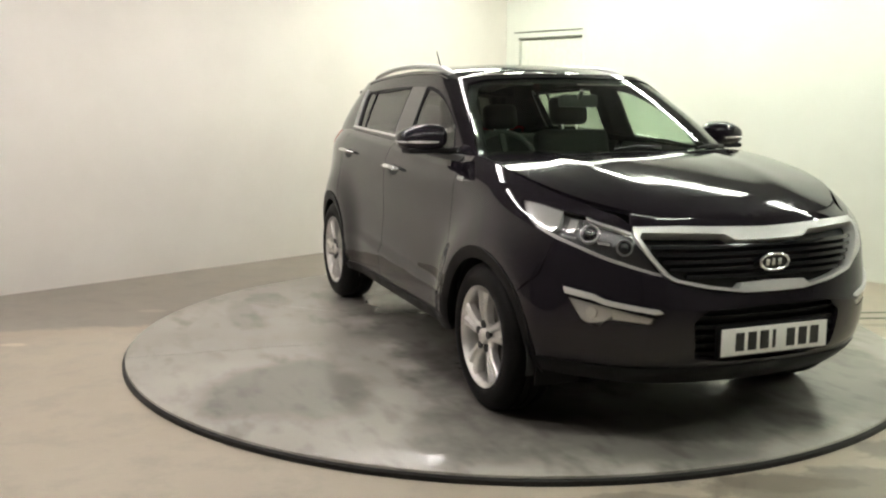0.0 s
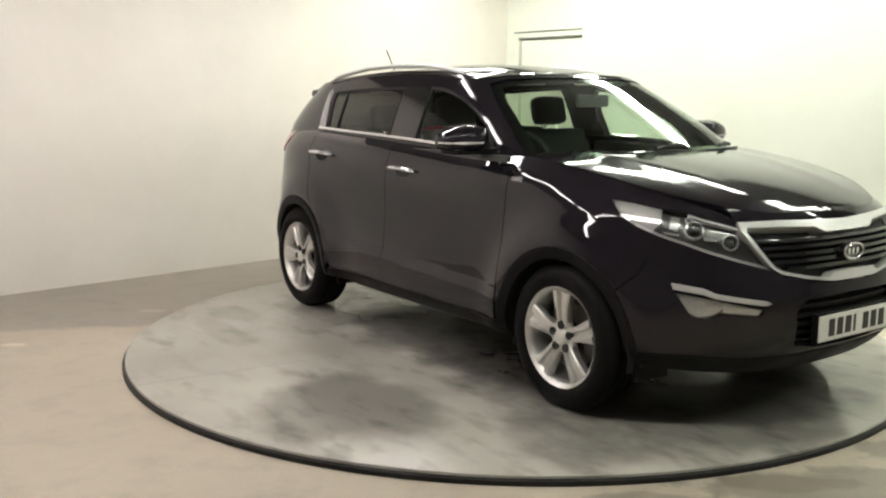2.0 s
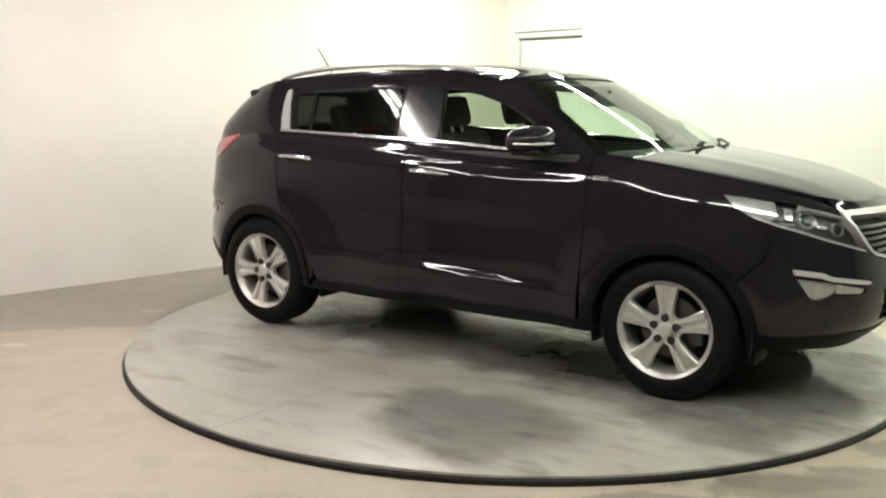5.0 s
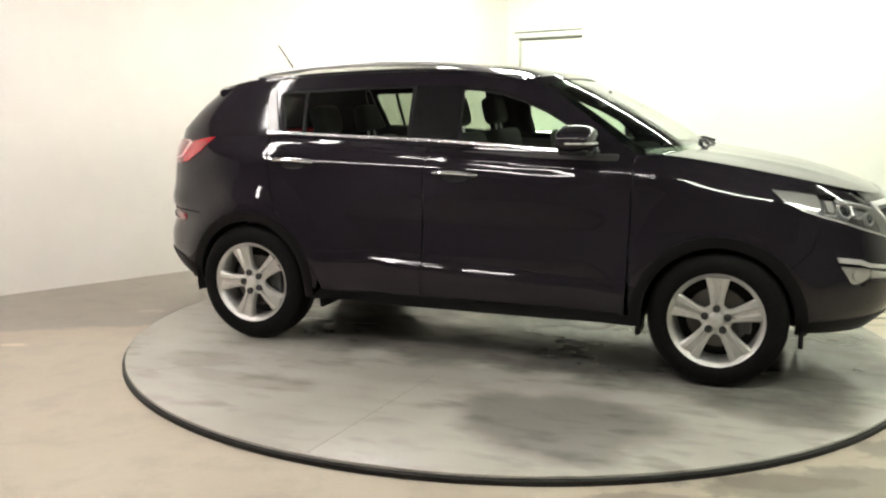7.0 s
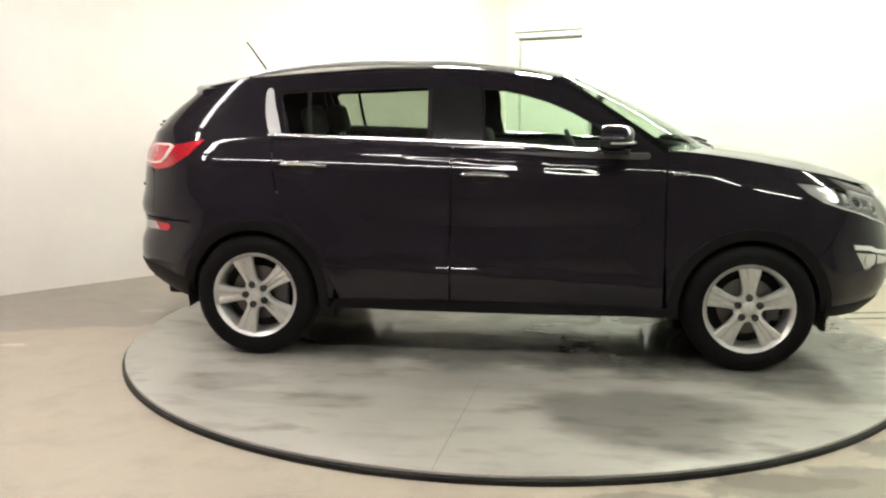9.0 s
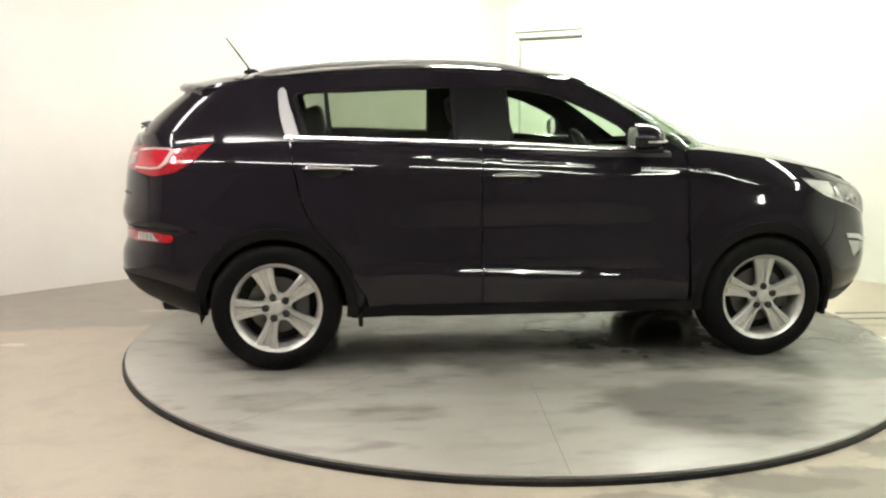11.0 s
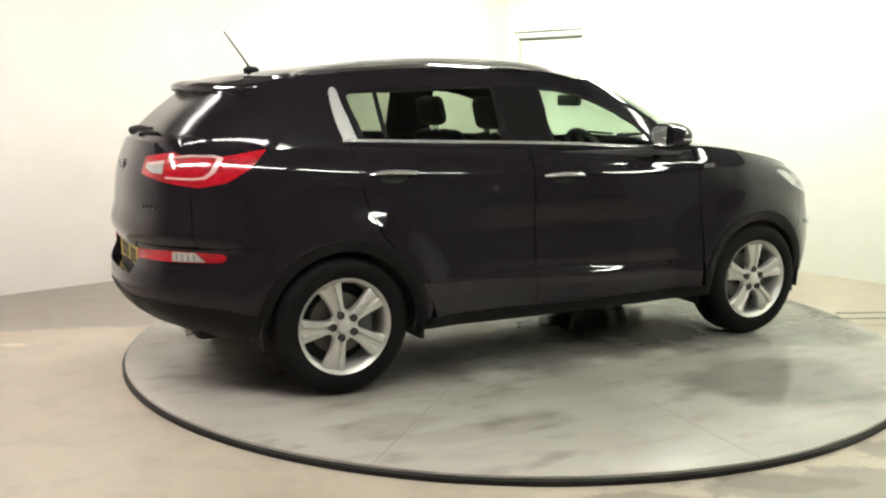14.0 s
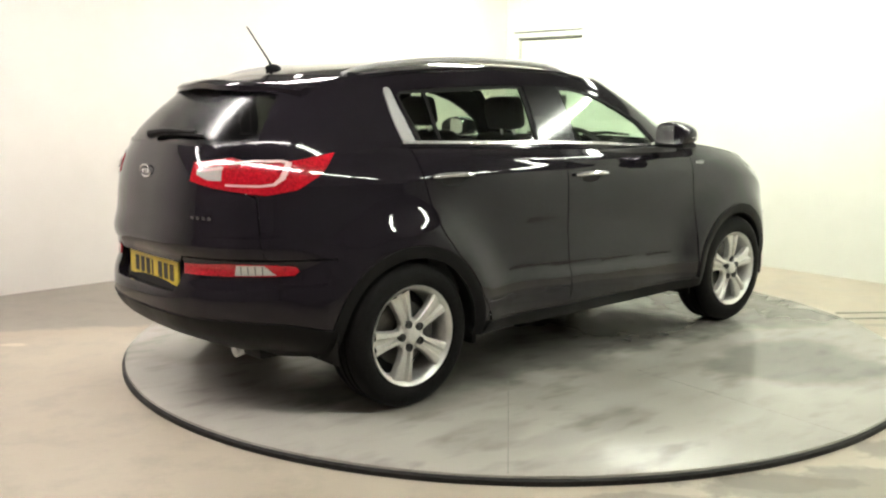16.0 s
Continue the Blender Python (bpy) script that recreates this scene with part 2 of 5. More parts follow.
def glass_material(name, tint, rough=0.0):
    m = bpy.data.materials.new(name)
    m.use_nodes = True
    nt = m.node_tree
    nt.nodes.remove(nt.nodes["Principled BSDF"])
    tr, gl = nt.nodes.new("ShaderNodeBsdfTransparent"), nt.nodes.new("ShaderNodeBsdfGlossy")
    tr.inputs[0].default_value = (*tint, 1)
    gl.inputs["Roughness"].default_value = rough
    fr, mx = nt.nodes.new("ShaderNodeLayerWeight"), nt.nodes.new("ShaderNodeMixShader")
    fr.inputs[0].default_value = 0.5
    pw, ma = nt.nodes.new("ShaderNodeMath"), nt.nodes.new("ShaderNodeMath")
    pw.operation, ma.operation = "POWER", "MULTIPLY_ADD"
    pw.inputs[1].default_value, ma.inputs[1].default_value, ma.inputs[2].default_value = 4.0, 0.9, 0.045
    link(m, fr.outputs["Facing"], pw.inputs[0])
    link(m, pw.outputs[0], ma.inputs[0])
    link(m, ma.outputs[0], mx.inputs[0])
    link(m, tr.outputs[0], mx.inputs[1])
    link(m, gl.outputs[0], mx.inputs[2])
    link(m, mx.outputs[0], nt.nodes["Material Output"].inputs[0])
    return m


M_GLASS = glass_material("tinted green glass", (0.76, 0.87, 0.76))
M_GLASS_REAR = glass_material("dark rear glass", (0.50, 0.55, 0.48))
M_GLASS_TAIL = glass_material("darkest rear glass", (0.05, 0.052, 0.048), 0.22)
M_LENS = glass_material("clear lamp cover", (0.95, 0.95, 0.95))


def glow(name, color, power):
    m = material(name, (0.9, 0.9, 0.9), 0.4)
    bsdf(m, "Emission Color").default_value = (*color, 1)
    bsdf(m, "Emission Strength").default_value = power
    return m


M_TUBE_WARM = glow("warm fluorescent tube", (1.0, 0.935, 0.91), TUBE_POWER)
M_TUBE_GREEN = glow("cool fluorescent tube", (0.95, 1.0, 0.87), TUBE_POWER * 1.15)


# ---- mesh helpers ----
def finish(name, bm, mat, parent=None, label="", smooth=True):
    me = bpy.data.meshes.new(name)
    bm.to_mesh(me)
    bm.free()
    for p in me.polygons:
        p.use_smooth = smooth
    if smooth:
        me.set_sharp_from_angle(angle=radians(38))
    me.materials.append(mat)
    ob = new(name, me)
    ob.parent = parent
    return tagged(ob, label)


def part(name, bm, mat, parent, label="", smooth=True):
    return finish(name, bm, mat, parent, label, smooth)


def add_box(bm, lo, hi, bevel=0.0, m=None, segments=2):
    c = [(a + b) / 2 for a, b in zip(lo, hi)]
    r = bmesh.ops.create_cube(bm, size=1.0)
    bmesh.ops.scale(bm, vec=[b - a for a, b in zip(lo, hi)], verts=r["verts"])
    bmesh.ops.translate(bm, vec=c, verts=r["verts"])
    vs = r["verts"]
    if bevel:
        es = list({e for v in vs for e in v.link_edges})
        rb = bmesh.ops.bevel(bm, geom=es, offset=bevel, segments=segments, affect="EDGES", profile=0.6)
        vs = list({v for f in rb["faces"] for v in f.verts} | {v for v in vs if v.is_valid})
    if m is not None:
        bmesh.ops.transform(bm, matrix=m, verts=vs)
    return vs


def box(lo, hi, bevel=0.0, m=None, segments=2):
    bm = bmesh.new()
    add_box(bm, lo, hi, bevel, m, segments)
    return bm


def add_lathe(bm, profile, n=48, m=None, closed=False):
    """Turns (r, a) points about the y axis: a runs along y."""
    rings = []
    for r, a in profile:
        rings.append([bm.verts.new((r * math.cos(2 * math.pi * i / n), a, r * math.sin(2 * math.pi * i / n))) for i in range(n)])
    pairs = list(zip(rings, rings[1:])) + ([(rings[-1], rings[0])] if closed else [])
    for A, B in pairs:
        for i in range(n):
            bm.faces.new((A[i], A[(i + 1) % n], B[(i + 1) % n], B[i]))
    vs = [v for ring in rings for v in ring]
    if m is not None:
        bmesh.ops.transform(bm, matrix=m, verts=vs)
    return vs


def add_tube(bm, pts, radius, n=8, flat=1.0):
    """A tube along points; radius may be a list."""
    pts = [Vector(p) for p in pts]
    rad = [float(r) for r in radius] if isinstance(radius, (list, tuple)) else [radius] * len(pts)
    rings, side = [], None
    for i, p in enumerate(pts):
        d = (pts[min(i + 1, len(pts) - 1)] - pts[max(i - 1, 0)]).normalized()
        if side is None:
            side = d.cross(Vector((0, 0, 1)))
            side = side.normalized() if side.length > 1e-3 else Vector((1, 0, 0))
        side = (side - d * side.dot(d)).normalized()
        up = side.cross(d)
        rings.append([bm.verts.new(p + rad[i] * (side * math.cos(2 * math.pi * k / n) + up * flat * math.sin(2 * math.pi * k / n))) for k in range(n)])
    for A, B in zip(rings, rings[1:]):
        for k in range(n):
            bm.faces.new((A[k], A[(k + 1) % n], B[(k + 1) % n], B[k]))
    bm.faces.new(rings[0][::-1])
    bm.faces.new(rings[-1])
    return rings


def tube(pts, radius, n=8, flat=1.0):
    bm = bmesh.new()
    add_tube(bm, pts, radius, n, flat)
    bmesh.ops.recalc_face_normals(bm, faces=bm.faces)
    return bm


def add_prism(bm, outline, y0, y1, m=None):
    """An (x, z) outline pushed from y0 to y1."""
    A = [bm.verts.new((x, y0, z)) for x, z in outline]
    B = [bm.verts.new((x, y1, z)) for x, z in outline]
    n = len(outline)
    for i in range(n):
        bm.faces.new((A[i], A[(i + 1) % n], B[(i + 1) % n], B[i]))
    bm.faces.new(A[::-1])
    bm.faces.new(B)
    if m is not None:
        bmesh.ops.transform(bm, matrix=m, verts=A + B)
    return A + B


def prism(outline, y0, y1, bevel=0.0):
    bm = bmesh.new()
    add_prism(bm, outline, y0, y1)
    bmesh.ops.recalc_face_normals(bm, faces=bm.faces)
    if bevel:
        bmesh.ops.bevel(bm, geom=bm.edges[:], offset=bevel, segments=2, affect="EDGES")
    return bm


# ---- the room: two walls meet in a corner behind the turntable ----
CORNER = Vector((0.683, 10.395, 0))
A_DIR, B_DIR = Vector((-0.737, -0.676, 0)), Vector((0.676, -0.737, 0))
ROOM = Matrix(((A_DIR.x, B_DIR.x, 0, CORNER.x), (A_DIR.y, B_DIR.y, 0, CORNER.y), (0, 0, 1, 0), (0, 0, 0, 1)))
LEN_A, LEN_B, HIGH = 12.5, 12.0, 2.85


def structure(name, bm, mat, label, parent=None):
    ob = finish(name, bm, mat, parent, label, smooth=False)
    return tagged(ob, kind="structure") if parent is None else ob


def room():
    def rb(lo, hi, bevel=0.0):
        bm = box(lo, hi, bevel)
        bmesh.ops.transform(bm, matrix=ROOM, verts=bm.verts)
        bmesh.ops.recalc_face_normals(bm, faces=bm.faces)
        return bm
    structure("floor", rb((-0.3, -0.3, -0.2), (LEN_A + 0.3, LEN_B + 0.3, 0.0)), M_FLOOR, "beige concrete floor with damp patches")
    structure("wall_west", rb((0.0, -0.25, 0.0), (LEN_A, 0.0, HIGH)), M_WALL_L, "cream painted plain plaster wall")
    # the wall with the door: pieces round the opening
    d0, d1, dh = 0.19, 1.05, 2.075
    east = bmesh.new()
    for lo, hi in (((-0.25, -0.25, 0), (0, d0, HIGH)), ((-0.25, d1, 0), (0, LEN_B, HIGH)), ((-0.25, d0, dh), (0, d1, HIGH))):
        add_box(east, lo, hi, m=ROOM)
    bmesh.ops.recalc_face_normals(east, faces=east.faces)
    structure("wall_east", east, M_WALL_R, "white painted plain plaster wall")
    structure("wall_south", rb((LEN_A, 0.0, 0.0), (LEN_A + 0.25, LEN_B, HIGH)), M_SHUTTER, "grey painted wall")
    structure("wall_back", rb((0.0, LEN_B, 0.0), (LEN_A, LEN_B + 0.25, HIGH)), M_SHUTTER, "grey painted wall")
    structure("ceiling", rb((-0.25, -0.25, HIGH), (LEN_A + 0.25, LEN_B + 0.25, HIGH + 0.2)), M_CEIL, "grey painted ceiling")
    door = structure("door_1", rb((-0.06, d0 + 0.02, 0.01), (-0.015, d1 - 0.02, dh - 0.025), 0.002), M_DOOR, "white painted flush door, shut")
    part("door_frame", rb((-0.10, d0, dh - 0.02), (0.012, d1, dh), 0.002), M_FRAME, door, "dark shadow gap over the door", smooth=False)
    part("architrave", rb((0.0, d0 - 0.06, dh + 0.05), (0.018, d1 + 0.0, dh + 0.062), 0.002), M_FRAME, door, smooth=False)
    for y0, y1 in ((d0 - 0.06, d0), (d1, d1 + 0.06)):
        part("door_jamb", rb((0.0, y0, 0.0), (0.006, y1, dh + 0.045), 0.002), M_WALL_R, door, smooth=False)
    drain = bmesh.new()
    for x0, x1, dy in ((2.70, 3.35, 0.0), (2.70, 3.35, 0.16)):
        add_box(drain, (x0, -0.015, 0.0), (x1, 0.015, 0.004), 0.001, pose(0, 5.93 + dy, 0, 0, 0, 4.0))
    structure("floor_joint", drain, M_FRAME, "thin dark joint strips in the floor")
    part("door_handle", rb((-0.015, d1 - 0.16, 1.0), (0.035, d1 - 0.06, 1.02), 0.006), M_SATIN, door)


room()


# ceiling lights: rows of battens with tubes
def ceiling_light(mat):
    fix = tagged(new("ceiling_light"), "white batten light with two lit fluorescent tubes", "ceiling light", "battens on the ceiling")
    part("housing", box((-0.9, -0.09, -0.05), (0.9, 0.09, 0.0), 0.008), M_BATTEN, fix)
    for y in (-0.045, 0.045):
        bm = bmesh.new()
        add_lathe(bm, [(0.001, -0.87), (0.019, -0.87), (0.019, 0.87), (0.001, 0.87)], 12)
        bmesh.ops.transform(bm, matrix=pose(0, y, -0.075, 0, 0, 90), verts=bm.verts)
        bmesh.ops.recalc_face_normals(bm, faces=bm.faces)
        part("tube", bm, mat, fix)
    for x in (-0.885, 0.885):
        part("end_cap", box((x - 0.015, -0.075, -0.10), (x + 0.015, 0.075, -0.05), 0.004), M_BATTEN, fix)
    return fix


def lights():
    ang = math.degrees(math.atan2(A_DIR.y, A_DIR.x))
    warm, cool = ceiling_light(M_TUBE_WARM), ceiling_light(M_TUBE_GREEN)
    along_a, along_b = ang, ang + 90
    places = [(a, 1.9, along_a) for a in (1.6, 3.7, 5.8, 7.9)] + [(1.3, b, along_b) for b in (1.2, 3.3, 5.4, 7.5)]
    used, spots = {}, []
    for a, b, r in places:
        src = cool if b > a - 0.5 else warm
        p = ROOM @ Vector((a, b, HIGH))
        spots.append((src, pose(p.x, p.y, HIGH, 0, 0, r)))
    # the row between the door side and the turntable
    for k in (-1.5, -0.5, 0.5, 1.5):
        spots.append((warm if k < 0 else cool, pose(0.2 + 2.0 * k, 2.75 - 0.28 * k, HIGH, 0, 0, -8)))
    for src, m in spots:
        if src.name not in used:
            used[src.name] = src
            src.matrix_basis = m
        else:
            copy_thing(src, m)


lights()


# ---- turntable ----
def turntable():
    t = tagged(new("turntable"), "round grey vehicle turntable, worn and damp, with a black edge", "turntable")
    bm = bmesh.new()
    add_lathe(bm, [(0.002, 0.0), (0.8, 0.0), (1.6, 0.0), (TABLE_R - 0.012, 0.0), (TABLE_R - 0.004, -0.003), (TABLE_R - 0.002, -0.012)], 160, Matrix.Rotation(radians(90), 4, "X"))
    bmesh.ops.recalc_face_normals(bm, faces=bm.faces)
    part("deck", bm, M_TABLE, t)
    bm = bmesh.new()
    add_lathe(bm, [(TABLE_R - 0.03, -0.012), (TABLE_R + 0.004, -0.012), (TABLE_R + 0.012, -0.020), (TABLE_R + 0.012, -0.0395), (TABLE_R - 0.03, -0.0395)], 160, Matrix.Rotation(radians(90), 4, "X"), closed=True)
    bmesh.ops.recalc_face_normals(bm, faces=bm.faces)
    part("edge_band", bm, M_RUBBER_EDGE, t, "black rubber edge band")
    # joints between the deck plates
    for a in (-94.5, -135.0, 130.0):
        bm = box((1.05, -0.002, -0.004), (TABLE_R - 0.02, 0.002, 0.0006), 0.0, Matrix.Rotation(radians(a), 4, "Z"))
        part("plate_joint", bm, M_JOINT, t, "thin joint filled with grime")
    t.matrix_basis = pose(CX, CY, TABLE_Z)
    return t


TABLE = turntable()


# ---- the car's body: horizontal rings from the tail's middle, along the side, to the nose's middle ----
def curve(*pts, blur=0.0):
    """A smooth function through (at, value) points."""
    xs, ys = np.array([p[0] for p in pts], float), np.array([p[1] for p in pts], float)
    h, d = np.diff(xs), np.diff(ys) / np.diff(xs)
    m = np.zeros(len(xs))
    m[0], m[-1] = d[0], d[-1]
    for i in range(1, len(xs) - 1):
        if d[i - 1] * d[i] > 0:
            w1, w2 = 2 * h[i] + h[i - 1], h[i] + 2 * h[i - 1]
            m[i] = (w1 + w2) / (w1 / d[i - 1] + w2 / d[i])
    gx = np.linspace(xs[0], xs[-1], 500)
    k = np.clip(np.searchsorted(xs, gx) - 1, 0, len(xs) - 2)
    t = (gx - xs[k]) / h[k]
    gy = ((2 * t**3 - 3 * t**2 + 1) * ys[k] + (t**3 - 2 * t**2 + t) * h[k] * m[k] + (3 * t**2 - 2 * t**3) * ys[k + 1] + (t**3 - t**2) * h[k] * m[k + 1])
    if blur:
        half = max(1, int(blur / (gx[1] - gx[0])))
        ker = np.exp(-0.5 * (np.arange(-2 * half, 2 * half + 1) / half) ** 2)
        pad = np.r_[2 * gy[0] - gy[1:2 * half + 1][::-1], gy, 2 * gy[-1] - gy[-2 * half - 1:-1][::-1]]
        gy = np.convolve(pad, ker / ker.sum(), "valid")
    return lambda x: np.interp(x, gx, gy)


class Rings:
    def __init__(self, nose, tail, half, front, rear, shape_f, shape_r, ref):
        self.nose, self.tail, self.half, self.front, self.rear = nose, tail, half, front, rear
        self.f, self.r = self.corner(*shape_f, nose(ref) - front, half(ref)), self.corner(*shape_r, rear - tail(ref), half(ref))
        self.a, self.b = self.r[0][-1], self.r[0][-1] + front - rear
        self.end = self.b + self.f[0][-1]

    @staticmethod
    def corner(n, m, long, wide):
        phi = np.linspace(0, math.pi / 2, 4000)
        xi, eta = np.sin(phi) ** (2 / n), np.cos(phi) ** (2 / m)
        xi[0], eta[-1] = 0, 0
        s = np.r_[0, np.cumsum(np.hypot(np.diff(xi) * long, np.diff(eta) * wide))]
        return s, xi, eta

    def flat(self, s, z):
        """x, and the share of the half width, on the right side (0 to end)."""
        fs, fx, fe = self.f
        rs, rx, re = self.r
        sf, sr = np.clip(s - self.b, 0, fs[-1]), np.clip(self.a - s, 0, rs[-1])
        x = np.where(s > self.b, self.front + (self.nose(z) - self.front) * np.interp(sf, fs, fx),
                     np.where(s < self.a, self.rear - (self.rear - self.tail(z)) * np.interp(sr, rs, rx), self.rear + (s - self.a)))
        e = np.where(s > self.b, np.interp(sf, fs, fe), np.where(s < self.a, np.interp(sr, rs, re), 1.0))
        return x, e

    def adjust(self, x, y, z, e):
        return x, y, z

    def at(self, s, z):
        s, z = np.asarray(s, float), np.asarray(z, float)
        left = np.where((s > self.end) | (s < 0), -1.0, 1.0)
        s = np.where(s > self.end, 2 * self.end - s, np.abs(s))
        x, e = self.flat(s, z)
        x, y, z = self.adjust(x, self.half(z) * e, z, e)
        return np.stack([x, -y * left, z], -1)

    def X(self, x, z):
        if x > self.front:
            return self.b + float(np.interp((x - self.front) / (self.nose(z) - self.front), self.f[1], self.f[0])), z
        if x < self.rear:
            return self.a - float(np.interp((self.rear - x) / (self.rear - self.tail(z)), self.r[1], self.r[0])), z
        return self.a + x - self.rear, z

    def F(self, y, z):
        e = min(1, abs(y) / float(self.half(z)))
        s = self.b + float(np.interp(-e, -self.f[2], self.f[0]))
        return (s if y <= 0 else 2 * self.end - s), z

    def R(self, y, z):
        e = min(1, abs(y) / float(self.half(z)))
        s = self.a - float(np.interp(-e, -self.r[2], self.r[0]))
        return (s if y <= 0 else -s), z


WHEEL_X, WHEEL_Z, ARCH_R = 1.32, 0.340, 0.378
belt = curve((-2.3, 1.205), (-1.6, 1.205), (-1.31, 1.20), (-0.9, 1.188), (-0.54, 1.178), (0.06, 1.158), (0.5, 1.135), (0.8, 1.135), (0.95, 1.142),
             (1.09, 1.13), (1.38, 1.088), (1.67, 1.032), (1.92, 0.972), (2.05, 0.942), (2.2, 0.928), blur=0.03)


class Lower(Rings):
    def adjust(self, x, y, z, e):
        # rolled shoulder, flared arches, ridge low on the doors
        top = belt(x)
        k = np.clip(1 - (top - z) / 0.16, 0, 1)
        y = y - 0.085 * k * k * e
        nose_k = np.clip(1 - (top - z) / 0.11, 0, 1) * np.clip((x - 1.2) / 0.7, 0, 1)
        x = x - 0.05 * nose_k * nose_k
        for c in (WHEEL_X, -WHEEL_X):
            d = np.hypot(x - c, z - WHEEL_Z)
            y = y + 0.048 * np.exp(-((d - 0.42) / np.where(d > 0.42, 0.150, 0.10)) ** 2) * e
        door = np.exp(-((x - 0.0) / 0.85) ** 4)
        step = np.clip((0.535 - 0.045 * x - z) / 0.060, 0, 1)
        y = y + 0.022 * door * step * step * (3 - 2 * step) * e
        y = y - 0.014 * door * np.exp(-((z - 0.74) / 0.13) ** 2) * e
        # crease along the shoulder, through the handles
        y = y + 0.012 * np.exp(-((z - (1.102 - 0.05 * x)) / 0.024) ** 2) * e * np.exp(-((x + 0.3) / 1.3) ** 4)
        return x, y, z


LOW = Lower(
    nose=curve((0.2, 1.98), (0.27, 2.06), (0.33, 2.13), (0.42, 2.185), (0.52, 2.20), (0.62, 2.195), (0.75, 2.172), (0.85, 2.155), (0.93, 2.128), (1.0, 2.08), (1.2, 1.95), blur=0.02),
    tail=curve((0.2, -1.82), (0.28, -1.95), (0.34, -2.10), (0.42, -2.195), (0.50, -2.225), (0.58, -2.22), (0.66, -2.185), (0.705, -2.182), (0.735, -2.198), (0.765, -2.214), (0.80, -2.212), (0.87, -2.192), (0.96, -2.185), (1.06, -2.17), (1.16, -2.14), (1.25, -2.10), blur=0.02),
    half=curve((0.2, 0.80), (0.27, 0.845), (0.34, 0.872), (0.45, 0.882), (0.6, 0.884), (0.75, 0.881), (0.9, 0.872), (1.0, 0.863), (1.1, 0.853), (1.2, 0.838), (1.3, 0.82), blur=0.03),
    front=0.9, rear=-0.9, shape_f=(3.6, 2.75), shape_r=(3.6, 2.8), ref=0.7)

CABIN = Rings(
    nose=curve((1.0, 1.31), (1.1, 1.22), (1.2, 1.08), (1.3, 0.91), (1.4, 0.715), (1.5, 0.50), (1.56, 0.35), (1.66, 0.08), blur=0.02),
    tail=curve((1.0, -2.05), (1.15, -2.095), (1.22, -2.085), (1.28, -2.035), (1.36, -1.95), (1.42, -1.87), (1.5, -1.77), (1.66, -1.45), blur=0.02),
    half=curve((1.0, 0.80), (1.12, 0.785), (1.17, 0.768), (1.25, 0.737), (1.35, 0.695), (1.45, 0.648), (1.52, 0.607), (1.58, 0.565), (1.66, 0.50), blur=0.02),
    front=-0.3, rear=-1.0, shape_f=(6.0, 4.4), shape_r=(4.2, 3.6), ref=1.3)


def inside(loops, px, py):
    c = np.zeros(px.shape, bool)
    for L in loops:
        L = np.asarray(L)
        x0, y0, x1, y1 = L[:, 0], L[:, 1], np.roll(L[:, 0], -1), np.roll(L[:, 1], -1)
        for a, b, p, q in zip(x0, y0, x1, y1):
            if b != q:
                hit = ((b > py) != (q > py)) & (px < (p - a) * (py - b) / (q - b) + a)
                c ^= hit
    return c


def dense(loop, step):
    out = []
    for (a, b), (c, d) in zip(loop, loop[1:] + loop[:1]):
        n = max(1, int(math.hypot(c - a, d - b) / step))
        out += [(a + (c - a) * i / n, b + (d - b) * i / n) for i in range(n)]
    return out


from mathutils.geometry import delaunay_2d_cdt


